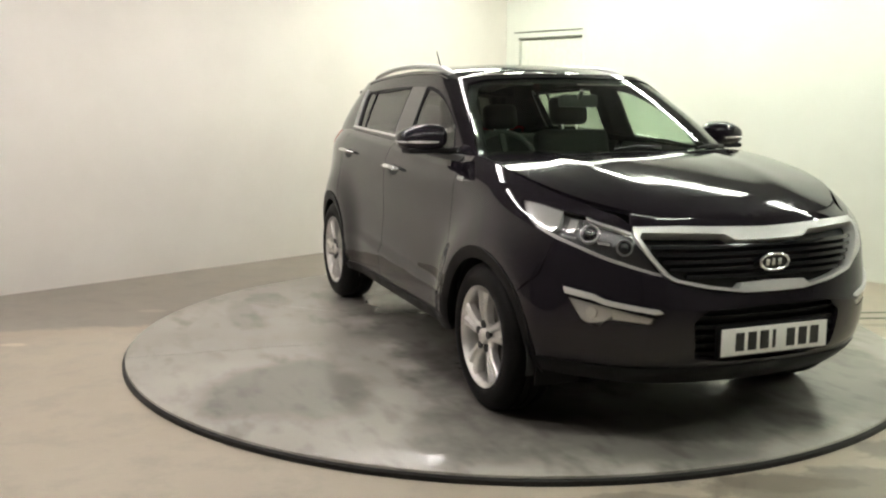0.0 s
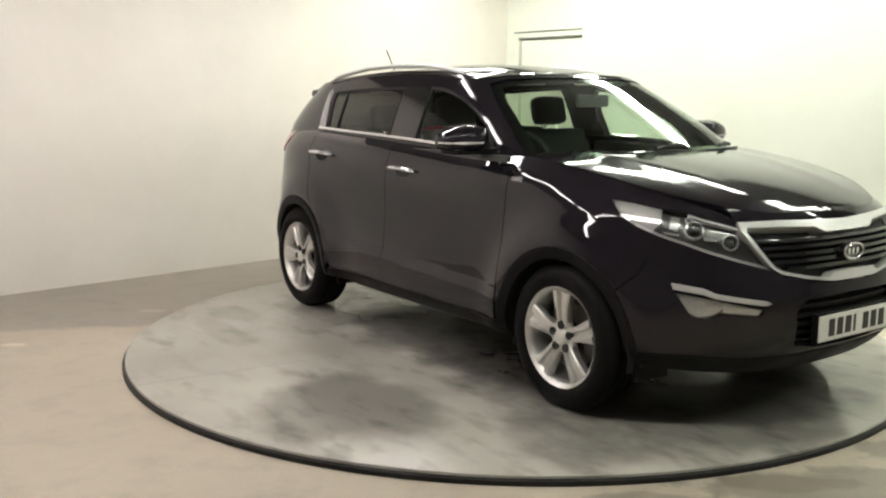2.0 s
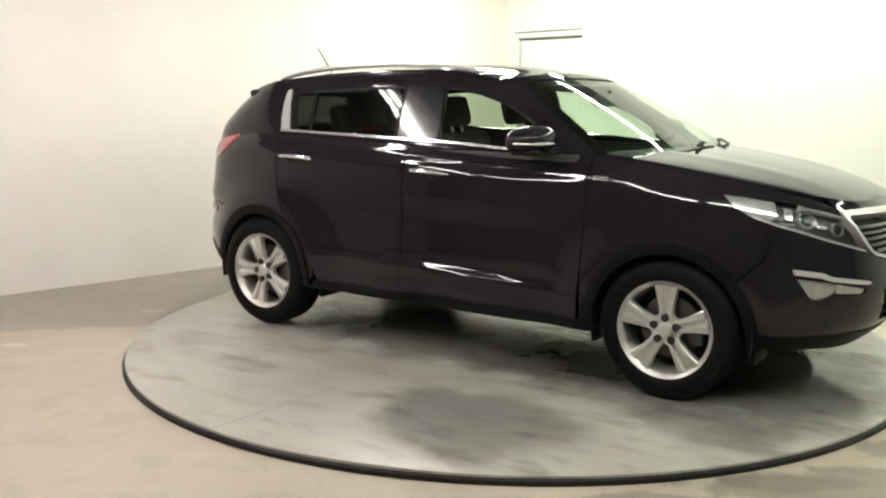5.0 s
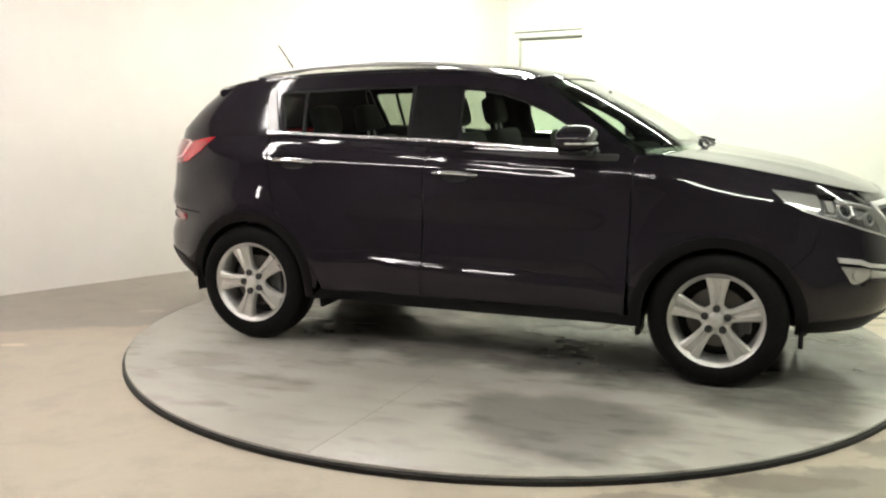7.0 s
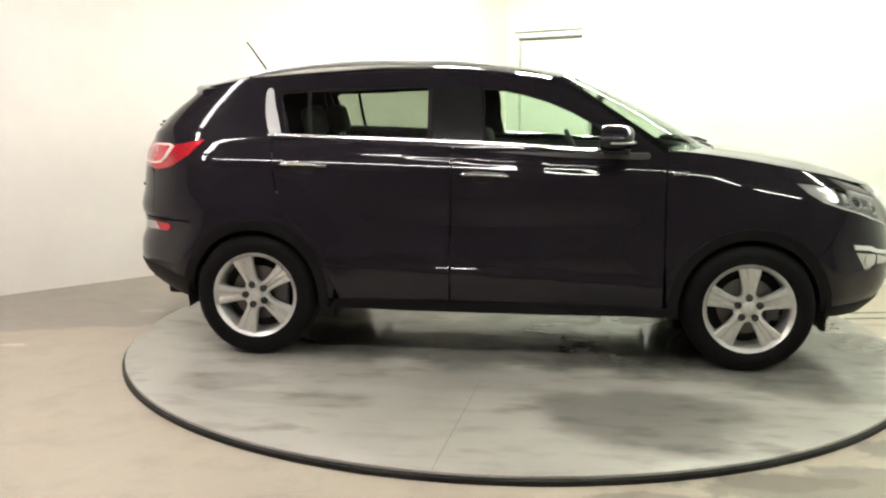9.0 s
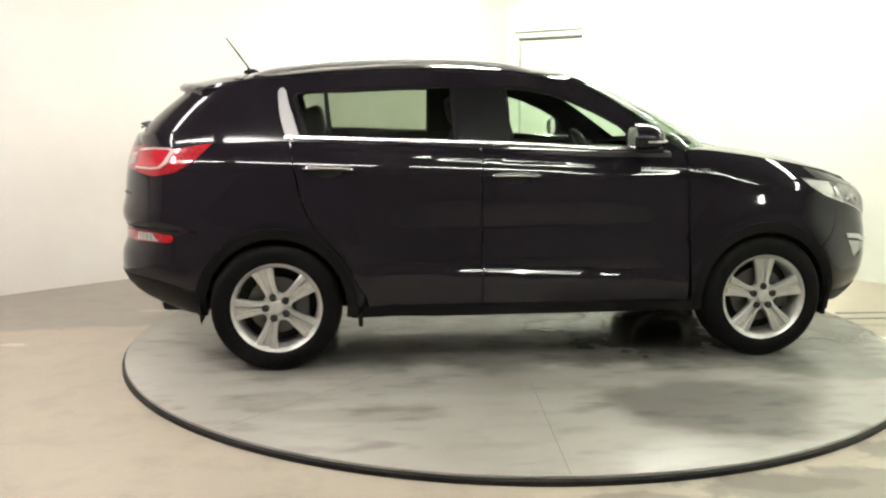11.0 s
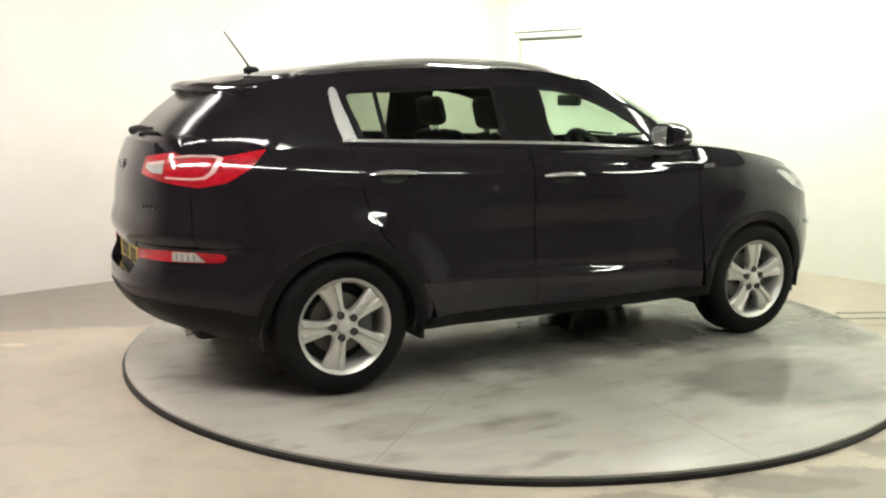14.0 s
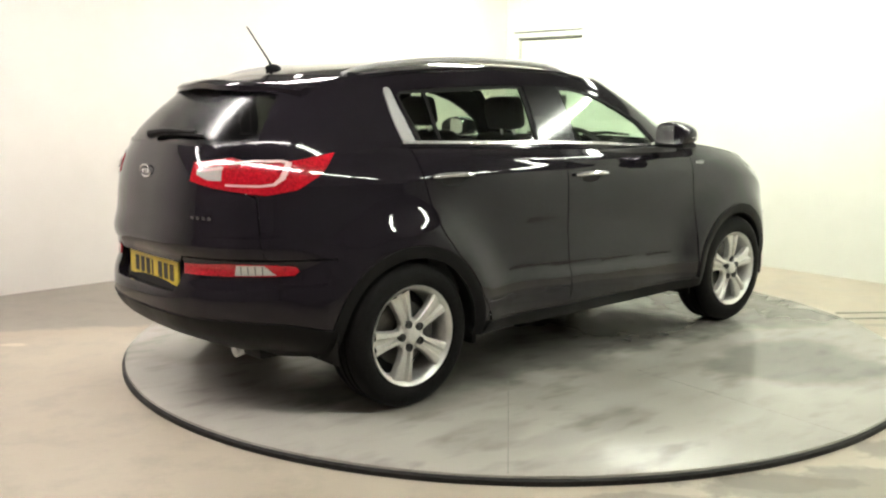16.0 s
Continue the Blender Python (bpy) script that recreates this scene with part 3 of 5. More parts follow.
def panel(name, surf, loops, mat, parent, label="", lift=0.0, depth=0.012, grid=0.04, step=0.025, outward=True):
    """A sheet cut from a surface along loops of its two coordinates, with edges turned in by depth."""
    loops = [dense(L, step) for L in loops]
    pts, edges = [], []
    for L in loops:
        k = len(pts)
        pts += L
        edges += [(k + i, k + (i + 1) % len(L)) for i in range(len(L))]
    B = np.array(pts)
    gx, gy = np.meshgrid(np.arange(B[:, 0].min(), B[:, 0].max(), grid), np.arange(B[:, 1].min(), B[:, 1].max(), grid * 0.8))
    G = np.c_[gx.ravel(), gy.ravel()]
    G = G[inside(loops, G[:, 0], G[:, 1])]
    if len(G):
        near = np.min(np.hypot(G[:, None, 0] - B[None, :, 0], G[:, None, 1] - B[None, :, 1]), 1)
        G = G[near > grid * 0.45]
    vs, es, fs, *_ = delaunay_2d_cdt([Vector(p) for p in pts] + [Vector(p) for p in G], edges, [], 0, 1e-6)
    V = np.array([tuple(v) for v in vs])
    T = np.array([f for f in fs if len(f) == 3])
    C = V[T].mean(1)
    T = T[inside(loops, C[:, 0], C[:, 1])]
    P = surf(V[:, 0], V[:, 1])
    h = 0.002
    N = np.cross(surf(V[:, 0] + h, V[:, 1]) - surf(V[:, 0] - h, V[:, 1]), surf(V[:, 0], V[:, 1] + h) - surf(V[:, 0], V[:, 1] - h))
    N /= np.maximum(np.linalg.norm(N, axis=1), 1e-12)[:, None]
    area = np.cross(V[T[:, 1]] - V[T[:, 0]], V[T[:, 2]] - V[T[:, 0]])
    T = np.where((area < 0)[:, None], T[:, ::-1], T)
    P = P + N * lift
    count = {}
    for t in T:
        for a, b in ((t[0], t[1]), (t[1], t[2]), (t[2], t[0])):
            if (b, a) in count:
                del count[(b, a)]
            else:
                count[(a, b)] = 1
    verts, faces, normals = [tuple(p) for p in P], [tuple(int(i) for i in t) for t in T], [tuple(n) for n in N]
    if depth:
        ids = {}
        for a, b in count:
            for i in (a, b):
                if i not in ids:
                    ids[i] = len(verts)
                    verts += [tuple(P[i]), tuple(P[i] - N[i] * depth)]
                    normals += [(0, 0, 0)] * 2
            faces.append((ids[b], ids[a], ids[a] + 1, ids[b] + 1))
    me = bpy.data.meshes.new(name)
    me.from_pydata(verts, [], faces)
    me.polygons.foreach_set("use_smooth", [True] * len(faces))
    me.update()
    flat = [Vector(n) for n in normals]
    for poly in me.polygons:
        for vi in poly.vertices:
            if flat[vi].length < 0.5:
                flat[vi] = flat[vi] + poly.normal * 0.01
    flat = [n.normalized() if n.length > 0 else Vector((0, 0, 1)) for n in flat]
    me.normals_split_custom_set_from_vertices(flat)
    me.materials.append(mat)
    ob = new(name, me)
    ob.parent = parent
    return tagged(ob, label)


def mirror_loop(rings, loop):
    """The same loop on the car's left side."""
    return [(2 * rings.end - s, z) for s, z in loop][::-1]


def arch(cx, r, a0, a1, n=18):
    return [(cx + r * math.cos(radians(a0 + (a1 - a0) * i / n)), WHEEL_Z + r * math.sin(radians(a0 + (a1 - a0) * i / n))) for i in range(n + 1)]


def belt_run(x0, x1, drop=0.0, n=14):
    return [(x0 + (x1 - x0) * i / n, float(belt(x0 + (x1 - x0) * i / n)) - drop) for i in range(n + 1)]


def both(name, rings, loops, mat, parent, label="", **kw):
    a = panel(name, rings.at, loops, mat, parent, label, **kw)
    b = panel(name, rings.at, [mirror_loop(rings, L) for L in loops], mat, parent, label, **kw)
    return a, b


def half_front(rings, right):
    """Closes a loop that runs from the nose's middle round the right and back to the middle."""
    return right + [(2 * rings.end - s, z) for s, z in right[::-1] if abs(s - rings.end) > 1e-6]


def half_rear(rings, right):
    return right + [(-s, z) for s, z in right[::-1] if abs(s) > 1e-6]


CAR = tagged(new("car"), "black five-door compact sport utility car with silver alloy wheels", "car")
E_LOW, E_CAB = LOW.end, CABIN.end

# outlines shared by neighbouring panels
HL_LOW = [LOW.X(1.535, 0.992), LOW.X(1.60, 0.935), LOW.X(1.68, 0.890), LOW.X(1.78, 0.855), LOW.X(1.88, 0.825), LOW.F(-0.66, 0.79), LOW.F(-0.56, 0.755), LOW.F(-0.475, 0.730)]
HL_TOP = [LOW.F(-0.575, 0.898), LOW.F(-0.62, 0.915), LOW.F(-0.68, 0.935), LOW.X(1.86, 0.950), LOW.X(1.74, 0.968), LOW.X(1.63, 0.985)]
GRILLE = [(E_LOW, 0.905), LOW.F(-0.2, 0.910), LOW.F(-0.4, 0.915), LOW.F(-0.575, 0.912), LOW.F(-0.57, 0.88), LOW.F(-0.465, 0.735), LOW.F(-0.43, 0.712), LOW.F(-0.30, 0.683), LOW.F(-0.14, 0.662), (E_LOW, 0.660)]
TAIL_UP = [LOW.X(-1.625, 1.188), LOW.X(-1.80, 1.190), LOW.X(-1.95, 1.180), LOW.R(-0.62, 1.172), LOW.R(-0.385, 1.140)]
TAIL_LO = [LOW.R(-0.372, 1.060), LOW.R(-0.50, 1.035), LOW.R(-0.63, 1.015), LOW.X(-1.94, 1.008), LOW.X(-1.83, 1.030), LOW.X(-1.72, 1.095)]
TAIL = TAIL_UP + TAIL_LO
FOG = [LOW.X(1.87, 0.628), LOW.X(1.93, 0.530), LOW.X(1.985, 0.520), LOW.F(-0.66, 0.548), LOW.F(-0.515, 0.540), LOW.F(-0.495, 0.565), LOW.F(-0.66, 0.605)]


def bodywork():
    to = LOW.X
    front_bottom = [(1.66, 0.285), (1.75, 0.275), (1.9, 0.272)]
    # front wing
    wing = [to(*p) for p in belt_run(0.885, 1.62, 0.004)] + [LOW.X(x, float(belt(x)) - 0.004) for x in (1.74, 1.86)] + [LOW.F(-0.62, 0.953), LOW.F(-0.585, 0.925)] + HL_TOP + \
        HL_LOW[:4] + [to(1.735, 0.70), to(*arch(WHEEL_X, ARCH_R, 40, 40, 1)[0])] + [to(*p) for p in arch(WHEEL_X, ARCH_R, 40, 172)] + [to(0.90, 0.315), to(0.885, 0.6)]
    both("front_wing", LOW, [wing], M_PAINT, CAR)
    # doors
    door_f = [to(*p) for p in belt_run(-0.238, 0.878, 0.004)] + [to(0.878, 0.6), to(0.872, 0.34), to(-0.238, 0.34)]
    rear_edge = [(-0.86, 0.40)] + [(x, z) for x, z in arch(-WHEEL_X, ARCH_R + 0.055, 18, 52, 6)] + [(-1.13, 0.78), (-1.185, 0.90), (-1.22, 1.08)]
    door_r = [to(*p) for p in belt_run(-1.235, -0.245, 0.004)] + [to(-0.245, 0.34), to(-0.84, 0.34)] + [to(*p) for p in rear_edge]
    doors = both("front_door", LOW, [door_f], M_PAINT, CAR, grid=0.022) + both("rear_door", LOW, [door_r], M_PAINT, CAR, grid=0.022)
    # rear quarter
    quarter = [to(*p) for p in belt_run(-1.55, -1.242, 0.004, 6)] + [to(x - 0.006, z) for x, z in rear_edge[::-1][:3]] + [to(x, z) for x, z in arch(-WHEEL_X, ARCH_R, 52, 140, 14)] + \
        [to(-1.70, 0.735), to(-1.95, 0.735), LOW.R(-0.70, 0.735), LOW.R(-0.68, 0.85), LOW.R(-0.66, 1.0)] + TAIL_LO[2:] + [TAIL_UP[0], to(-1.62, 1.201)]
    both("rear_quarter", LOW, [quarter], M_PAINT, CAR)
    # strip of the quarter between door and arch
    strip = [to(x - 0.006, z) for x, z in rear_edge[::-1][2:]] + [to(-0.88, 0.34)] + [to(x, z) for x, z in arch(-WHEEL_X, ARCH_R, 2, 52, 8)]
    both("arch_panel", LOW, [strip], M_PAINT, CAR)
    # band over the tail lamp and beside the rear glass
    band = [to(-1.62, 1.203)] + [LOW.X(-1.9, 1.203), LOW.R(-0.6, 1.203), LOW.R(-0.52, 1.203)] + [LOW.R(-0.52, 1.162)] + TAIL_UP[:4][::-1]
    both("tail_band", LOW, [band], M_PAINT, CAR)
    # tailgate
    gate = half_rear(LOW, [(0.0, 1.215), LOW.R(-0.50, 1.203), LOW.R(-0.505, 1.158)] + [TAIL_UP[4]] + TAIL_LO[:2] + [LOW.R(-0.63, 1.009), LOW.R(-0.656, 0.99), LOW.R(-0.677, 0.85), LOW.R(-0.697, 0.738), LOW.R(-0.34, 0.735), LOW.R(-0.31, 0.70), (0.0, 0.70)])
    tailgate = panel("tailgate", LOW.at, [gate], M_PAINT, CAR)
    # bumpers
    nose = half_front(LOW, [(E_LOW, 0.654)] + [(s, z - 0.006) for s, z in GRILLE[::-1][1:5]] + HL_LOW[3:][::-1] + [to(1.742, 0.70), to(*arch(WHEEL_X, ARCH_R, 39, 39, 1)[0])] +
                      [to(*p) for p in arch(WHEEL_X, ARCH_R, 39, 0, 10)] + [to(1.72, 0.36), to(1.9, 0.36), LOW.F(-0.55, 0.36), (E_LOW, 0.36)])
    grid = half_front(LOW, [(E_LOW, 0.605), LOW.F(-0.30, 0.600), LOW.F(-0.36, 0.55), LOW.F(-0.34, 0.40), LOW.F(-0.2, 0.378), (E_LOW, 0.375)])
    panel("front_bumper", LOW.at, [nose, grid, FOG, mirror_loop(LOW, FOG)], M_PAINT, CAR, depth=0.03)
    lip = half_front(LOW, [(E_LOW, 0.356), LOW.F(-0.55, 0.356), to(1.9, 0.356), to(1.715, 0.356), to(1.69, 0.30), to(1.9, 0.285), LOW.F(-0.5, 0.275), (E_LOW, 0.265)])
    panel("front_lip", LOW.at, [lip], M_PLASTIC, CAR, "black grained plastic lower lip", lift=0.004, depth=0.03)
    tailb = half_rear(LOW, [(0.0, 0.570), LOW.R(-0.30, 0.570), LOW.R(-0.325, 0.60), LOW.R(-0.335, 0.694), LOW.R(-0.345, 0.728), LOW.R(-0.7, 0.728), to(-1.9, 0.728), to(-1.695, 0.728), to(*arch(-WHEEL_X, ARCH_R, 140, 140, 1)[0])] +
                      [to(*p) for p in arch(-WHEEL_X, ARCH_R, 140, 176, 10)] + [to(-1.72, 0.42), to(-1.9, 0.46), LOW.R(-0.6, 0.475), (0.0, 0.475)])
    panel("rear_bumper", LOW.at, [tailb], M_PAINT, CAR, depth=0.05)
    recess = half_rear(LOW, [(0.0, 0.74), LOW.R(-0.36, 0.74), LOW.R(-0.36, 0.55), (0.0, 0.55)])
    panel("plate_recess", LOW.at, [recess], M_PLASTIC, CAR, "black plastic plate recess", lift=-0.055, depth=0.01)
    tailp = half_rear(LOW, [(0.0, 0.471), LOW.R(-0.6, 0.471), to(-1.9, 0.456), to(-1.715, 0.416), to(-1.69, 0.30), to(-1.85, 0.285), LOW.R(-0.5, 0.30), (0.0, 0.32)])
    panel("rear_skid", LOW.at, [tailp], M_PLASTIC, CAR, "black grained plastic lower bumper", lift=0.006, depth=0.05)
    # band between bonnet and grille
    upper = [(s, float(belt(LOW.at([s], [0.93])[0][0])) + 0.004) for s in np.linspace(LOW.end, LOW.F(-0.585, 0.93)[0], 16)]
    band = half_front(LOW, [(LOW.end, upper[0][1])] + upper[1:] + [LOW.F(-0.583, 0.917)] + [(s, z + 0.001) for s, z in GRILLE[:4]][::-1])
    panel("nose_band", LOW.at, [band], M_PAINT, CAR, lift=0.001, depth=0.02)
    # sill and arch trims
    sill = [to(-0.86, 0.336), to(0.90, 0.336), to(0.925, 0.285), to(0.5, 0.275), to(-0.5, 0.275), to(-0.90, 0.285)]
    both("sill_trim", LOW, [sill], M_PLASTIC, CAR, "black plastic sill trim", lift=0.006, depth=0.05)
    for c, a0, a1 in ((WHEEL_X, -8, 188), (-WHEEL_X, -8, 188)):
        ring = [to(*p) for p in arch(c, ARCH_R + 0.042, a0, a1, 30)] + [to(*p) for p in arch(c, ARCH_R - 0.012, a1, a0, 30)]
        both("arch_trim", LOW, [ring], M_PLASTIC, CAR, "black plastic wheel arch trim", lift=0.007, depth=0.045)
    return doors, tailgate


DOORS, TAILGATE = bodywork()


# hood: a crowned sheet between the wings
def hood():
    s = np.linspace(LOW.X(0.75, 1.13)[0], LOW.end, 300)
    z = np.full_like(s, 1.0)
    for _ in range(6):
        z = belt(LOW.at(s, z)[:, 0])
    edge = LOW.at(s, z)
    order = np.argsort(edge[:, 0])
    ex, ey, ez = edge[order, 0], np.abs(edge[order, 1]), edge[order, 2]
    mid = curve((0.6, 1.215), (0.9, 1.19), (1.13, 1.158), (1.36, 1.128), (1.69, 1.068), (1.86, 1.025), (2.0, 0.975), (2.06, 0.948), (2.12, 0.928), blur=0.03)
    def top(x, y):
        yb, zb = np.interp(x, ex, ey), np.interp(x, ex, ez)
        k = np.clip(np.abs(y) / np.maximum(yb, 0.02), 0, 1.2)
        zz = mid(x) - (mid(x) - zb) * k ** 2.3
        ridge = 0.46 - 0.10 * (x - 0.9)
        zz = zz + 0.004 * np.exp(-((np.abs(y) - ridge) / 0.08) ** 2) * np.clip((2.05 - x) / 0.4, 0, 1)
        return np.stack([x, y, zz], -1)
    right = [(float(a), -float(b)) for a, b in zip(ex, ey) if a > 0.93][::6]
    right = [(a, -max(0.0, -b - 0.004)) for a, b in right]
    base = [(1.13 - 0.24 * (y / 0.74) ** 2, -y) for y in np.linspace(0, 0.72, 14)]
    half = base + right
    loop = half + [(x, -y) for x, y in half[::-1] if abs(y) > 1e-6]
    loop = [p for i, p in enumerate(loop) if i == 0 or math.dist(p, loop[i - 1]) > 0.006]
    panel("bonnet", top, [loop], M_PAINT_WET, CAR, "black bonnet with two raised creases", depth=0.02)
    # cowl under the wipers
    cowl = [(1.20 - 0.24 * (y / 0.74) ** 2, -y) for y in np.linspace(-0.73, 0.73, 20)] + [(1.05 - 0.24 * (y / 0.74) ** 2, -y) for y in np.linspace(0.73, -0.73, 20)]
    panel("cowl", top, [cowl], M_PLASTIC, CAR, "black plastic cowl", lift=-0.02, depth=0.02)
    return top


BONNET = hood()


# cabin: pillars, glass, roof
EDGE_KEYS = [(-1.9, 1.442), (-1.75, 1.460), (-1.4, 1.520), (-1.0, 1.556), (-0.5, 1.575), (-0.1, 1.565), (0.10, 1.543), (0.22, 1.518)]


def cabin():
    c = CABIN
    ek = curve(*[(c.X(x, z)[0], z) for x, z in EDGE_KEYS if x > -1.8], (c.F(-0.56, 1.525)[0], 1.527), (c.F(-0.4, 1.54)[0], 1.543), (c.end, 1.552), blur=0.02)
    s_rear = c.X(-1.76, 1.452)[0]
    rk = curve((0.0, 1.478), (c.R(-0.4, 1.47)[0], 1.472), (s_rear, float(ek(s_rear))))
    edge_z = lambda s: np.where(s < s_rear, rk(s), ek(s))
    ss = np.linspace(0, c.end, 90)
    ez = edge_z(ss)
    # openings
    base = lambda x: float(belt(x)) + 0.008
    win_f = [(x, base(x)) for x in np.linspace(0.66, -0.075, 10)] + [(-0.10, 1.30), (-0.105, 1.478), (0.0, 1.476), (0.12, 1.455), (0.26, 1.412), (0.40, 1.352), (0.54, 1.275)]
    win_r = [(x, base(x)) for x in np.linspace(-0.36, -1.165, 10)] + [(-1.19, 1.30), (-1.225, 1.43), (-1.2, 1.448), (-0.9, 1.468), (-0.6, 1.478), (-0.37, 1.480)]
    win_f, win_r = [c.X(*p) for p in win_f], [c.X(*p) for p in win_r]
    screen = half_front(c, [(c.end, 1.085), c.F(-0.4, 1.085), c.F(-0.735, 1.10), c.F(-0.712, 1.2), c.F(-0.676, 1.3), c.F(-0.632, 1.4), c.F(-0.578, 1.49), c.F(-0.49, 1.515), c.F(-0.3, 1.525), (c.end, 1.530)])
    back = half_rear(c, [(0.0, 1.45), c.R(-0.40, 1.445), c.R(-0.505, 1.43), c.R(-0.56, 1.33), c.R(-0.60, 1.235), c.R(-0.52, 1.215), (0.0, 1.215)])
    outer = list(zip(ss.tolist(), ez.tolist())) + [(2 * c.end - s, z) for s, z in zip(ss[::-1].tolist(), ez[::-1].tolist())][1:-1]
    # the ring is cut into a right and a left half at the tail
    full = [(2 * c.end, float(ez[0]))] + [(2 * c.end, 1.12), (0.0, 1.12)]
    loop = outer + full
    half_back = [(0.0, 1.45), c.R(-0.40, 1.445), c.R(-0.505, 1.43), c.R(-0.56, 1.33), c.R(-0.60, 1.235), c.R(-0.52, 1.215), (0.0, 1.215)]
    # open the tail: walk round the two half openings
    left_back = [(2 * c.end - s, z) for s, z in half_back]
    loop = outer + [(2 * c.end, float(ez[0]))] + left_back + [(2 * c.end, 1.12)]
    below = [(s, 1.12) for s in np.linspace(2 * c.end, 0, 60)[1:-1]]
    below = [(s, 1.06) if abs(s - c.end) < 0.9 else (s, z) for s, z in below]
    loop = loop + below + [(0.0, 1.12)] + half_back[::-1]
    panel("cabin_frame", c.at, [loop, win_f, win_r, mirror_loop(c, win_f), mirror_loop(c, win_r), screen], M_PAINT_WET, CAR, "black painted roof pillars and window frames", depth=0.035)
    # glass, a little below the frame
    both("front_window", c, [win_f], M_GLASS, CAR, "green-tinted side window", lift=-0.008, depth=0.004, grid=0.08)
    both("rear_window", c, [win_r], M_GLASS_REAR, CAR, "dark-tinted side window", lift=-0.008, depth=0.004, grid=0.08)
    panel("windscreen", c.at, [screen], M_GLASS, CAR, "clear windscreen", lift=-0.006, depth=0.004, grid=0.06)
    panel("rear_screen", c.at, [back], M_GLASS_TAIL, CAR, "dark-tinted rear screen", lift=-0.006, depth=0.004, grid=0.06)
    # dark printed border of the windscreen and door pillar covers
    inner = half_front(c, [(c.end, 1.14), c.F(-0.4, 1.135), c.F(-0.695, 1.15), c.F(-0.685, 1.2), c.F(-0.650, 1.3), c.F(-0.606, 1.4), c.F(-0.552, 1.475), c.F(-0.46, 1.497), c.F(-0.3, 1.503), (c.end, 1.507)])
    panel("screen_border", c.at, [screen, inner], M_GLOSSBLACK, CAR, "black printed screen border", lift=-0.0125, depth=0.0)
    pillar = [c.X(*p) for p in [(-0.352, 1.19), (-0.362, 1.478), (-0.112, 1.476), (-0.082, 1.178)]]
    both("pillar_cover", c, [pillar], M_GLOSSBLACK, CAR, "gloss black pillar cover", lift=0.002, depth=0.004)
    bar = [c.X(*p) for p in [(-1.018, 1.20), (-1.045, 1.46), (-1.062, 1.46), (-1.038, 1.20)]]
    both("window_bar", c, [bar], M_PLASTIC, CAR, lift=-0.002, depth=0.012)
    # window seals: dark rubber inside the frame
    def shrink(loop, d):
        L = np.array(loop); m = L.mean(0)
        v = L - m
        return [tuple(m + p * (1 - d / max(1e-6, np.linalg.norm(p)))) for p in v]
    for w in (win_f, win_r):
        both("window_seal", c, [w, shrink(w, 0.022)], M_PLASTIC, CAR, lift=-0.003, depth=0.008)
    # chrome: belt strip and the slanted quarter piece
    strip = [c.X(x, float(belt(x)) + 0.006) for x in np.linspace(0.70, -1.27, 24)] + [c.X(x, float(belt(x)) + 0.020) for x in np.linspace(-1.265, 0.69, 24)]
    both("belt_strip", c, [strip], M_CHROME, CAR, "chrome window strip", lift=0.010, depth=0.022)
    quarter = [c.X(*p) for p in [(-1.186, 1.208), (-1.222, 1.32), (-1.256, 1.445), (-1.268, 1.462), (-1.288, 1.460), (-1.298, 1.44), (-1.294, 1.36), (-1.278, 1.27), (-1.254, 1.208)]]
    both("quarter_trim", c, [quarter], M_PILLAR, CAR, "satin silver rear pillar trim", lift=0.008, depth=0.014)
    # roof
    edge = c.at(ss, ez)
    order = np.argsort(edge[:, 0])
    rx, ry, rz = edge[order, 0], np.abs(edge[order, 1]), edge[order, 2]
    mid = curve((-2.0, 1.455), (-1.85, 1.482), (-1.75, 1.505), (-1.4, 1.563), (-1.0, 1.600), (-0.6, 1.618), (-0.3, 1.617), (0.0, 1.604), (0.2, 1.581), (0.37, 1.552), (0.45, 1.535), blur=0.03)
    def top(x, y):
        yb, zb = np.interp(x, rx, ry), np.interp(x, rx, rz)
        k = np.clip(np.abs(y) / np.maximum(yb, 0.02), 0, 1.1)
        return np.stack([x, y, mid(x) - (mid(x) - zb) * k ** 2.6], -1)
    right = [(float(a), -float(b)) for a, b in zip(rx, ry)]
    loop = right + [(x, -y) for x, y in right[::-1] if abs(y) > 1e-6]
    loop = [p for i, p in enumerate(loop) if i == 0 or math.dist(p, loop[i - 1]) > 0.006]
    panel("roof", top, [loop], M_PAINT_WET, CAR, "black roof panel", depth=0.02)
    panel("roof_lining", top, [[(0.25, -0.45), (0.25, 0.45), (-1.6, 0.45), (-1.6, -0.45)]], M_LINER, CAR, "pale cloth roof lining", lift=-0.05, depth=0.01)
    return top


ROOF = cabin()


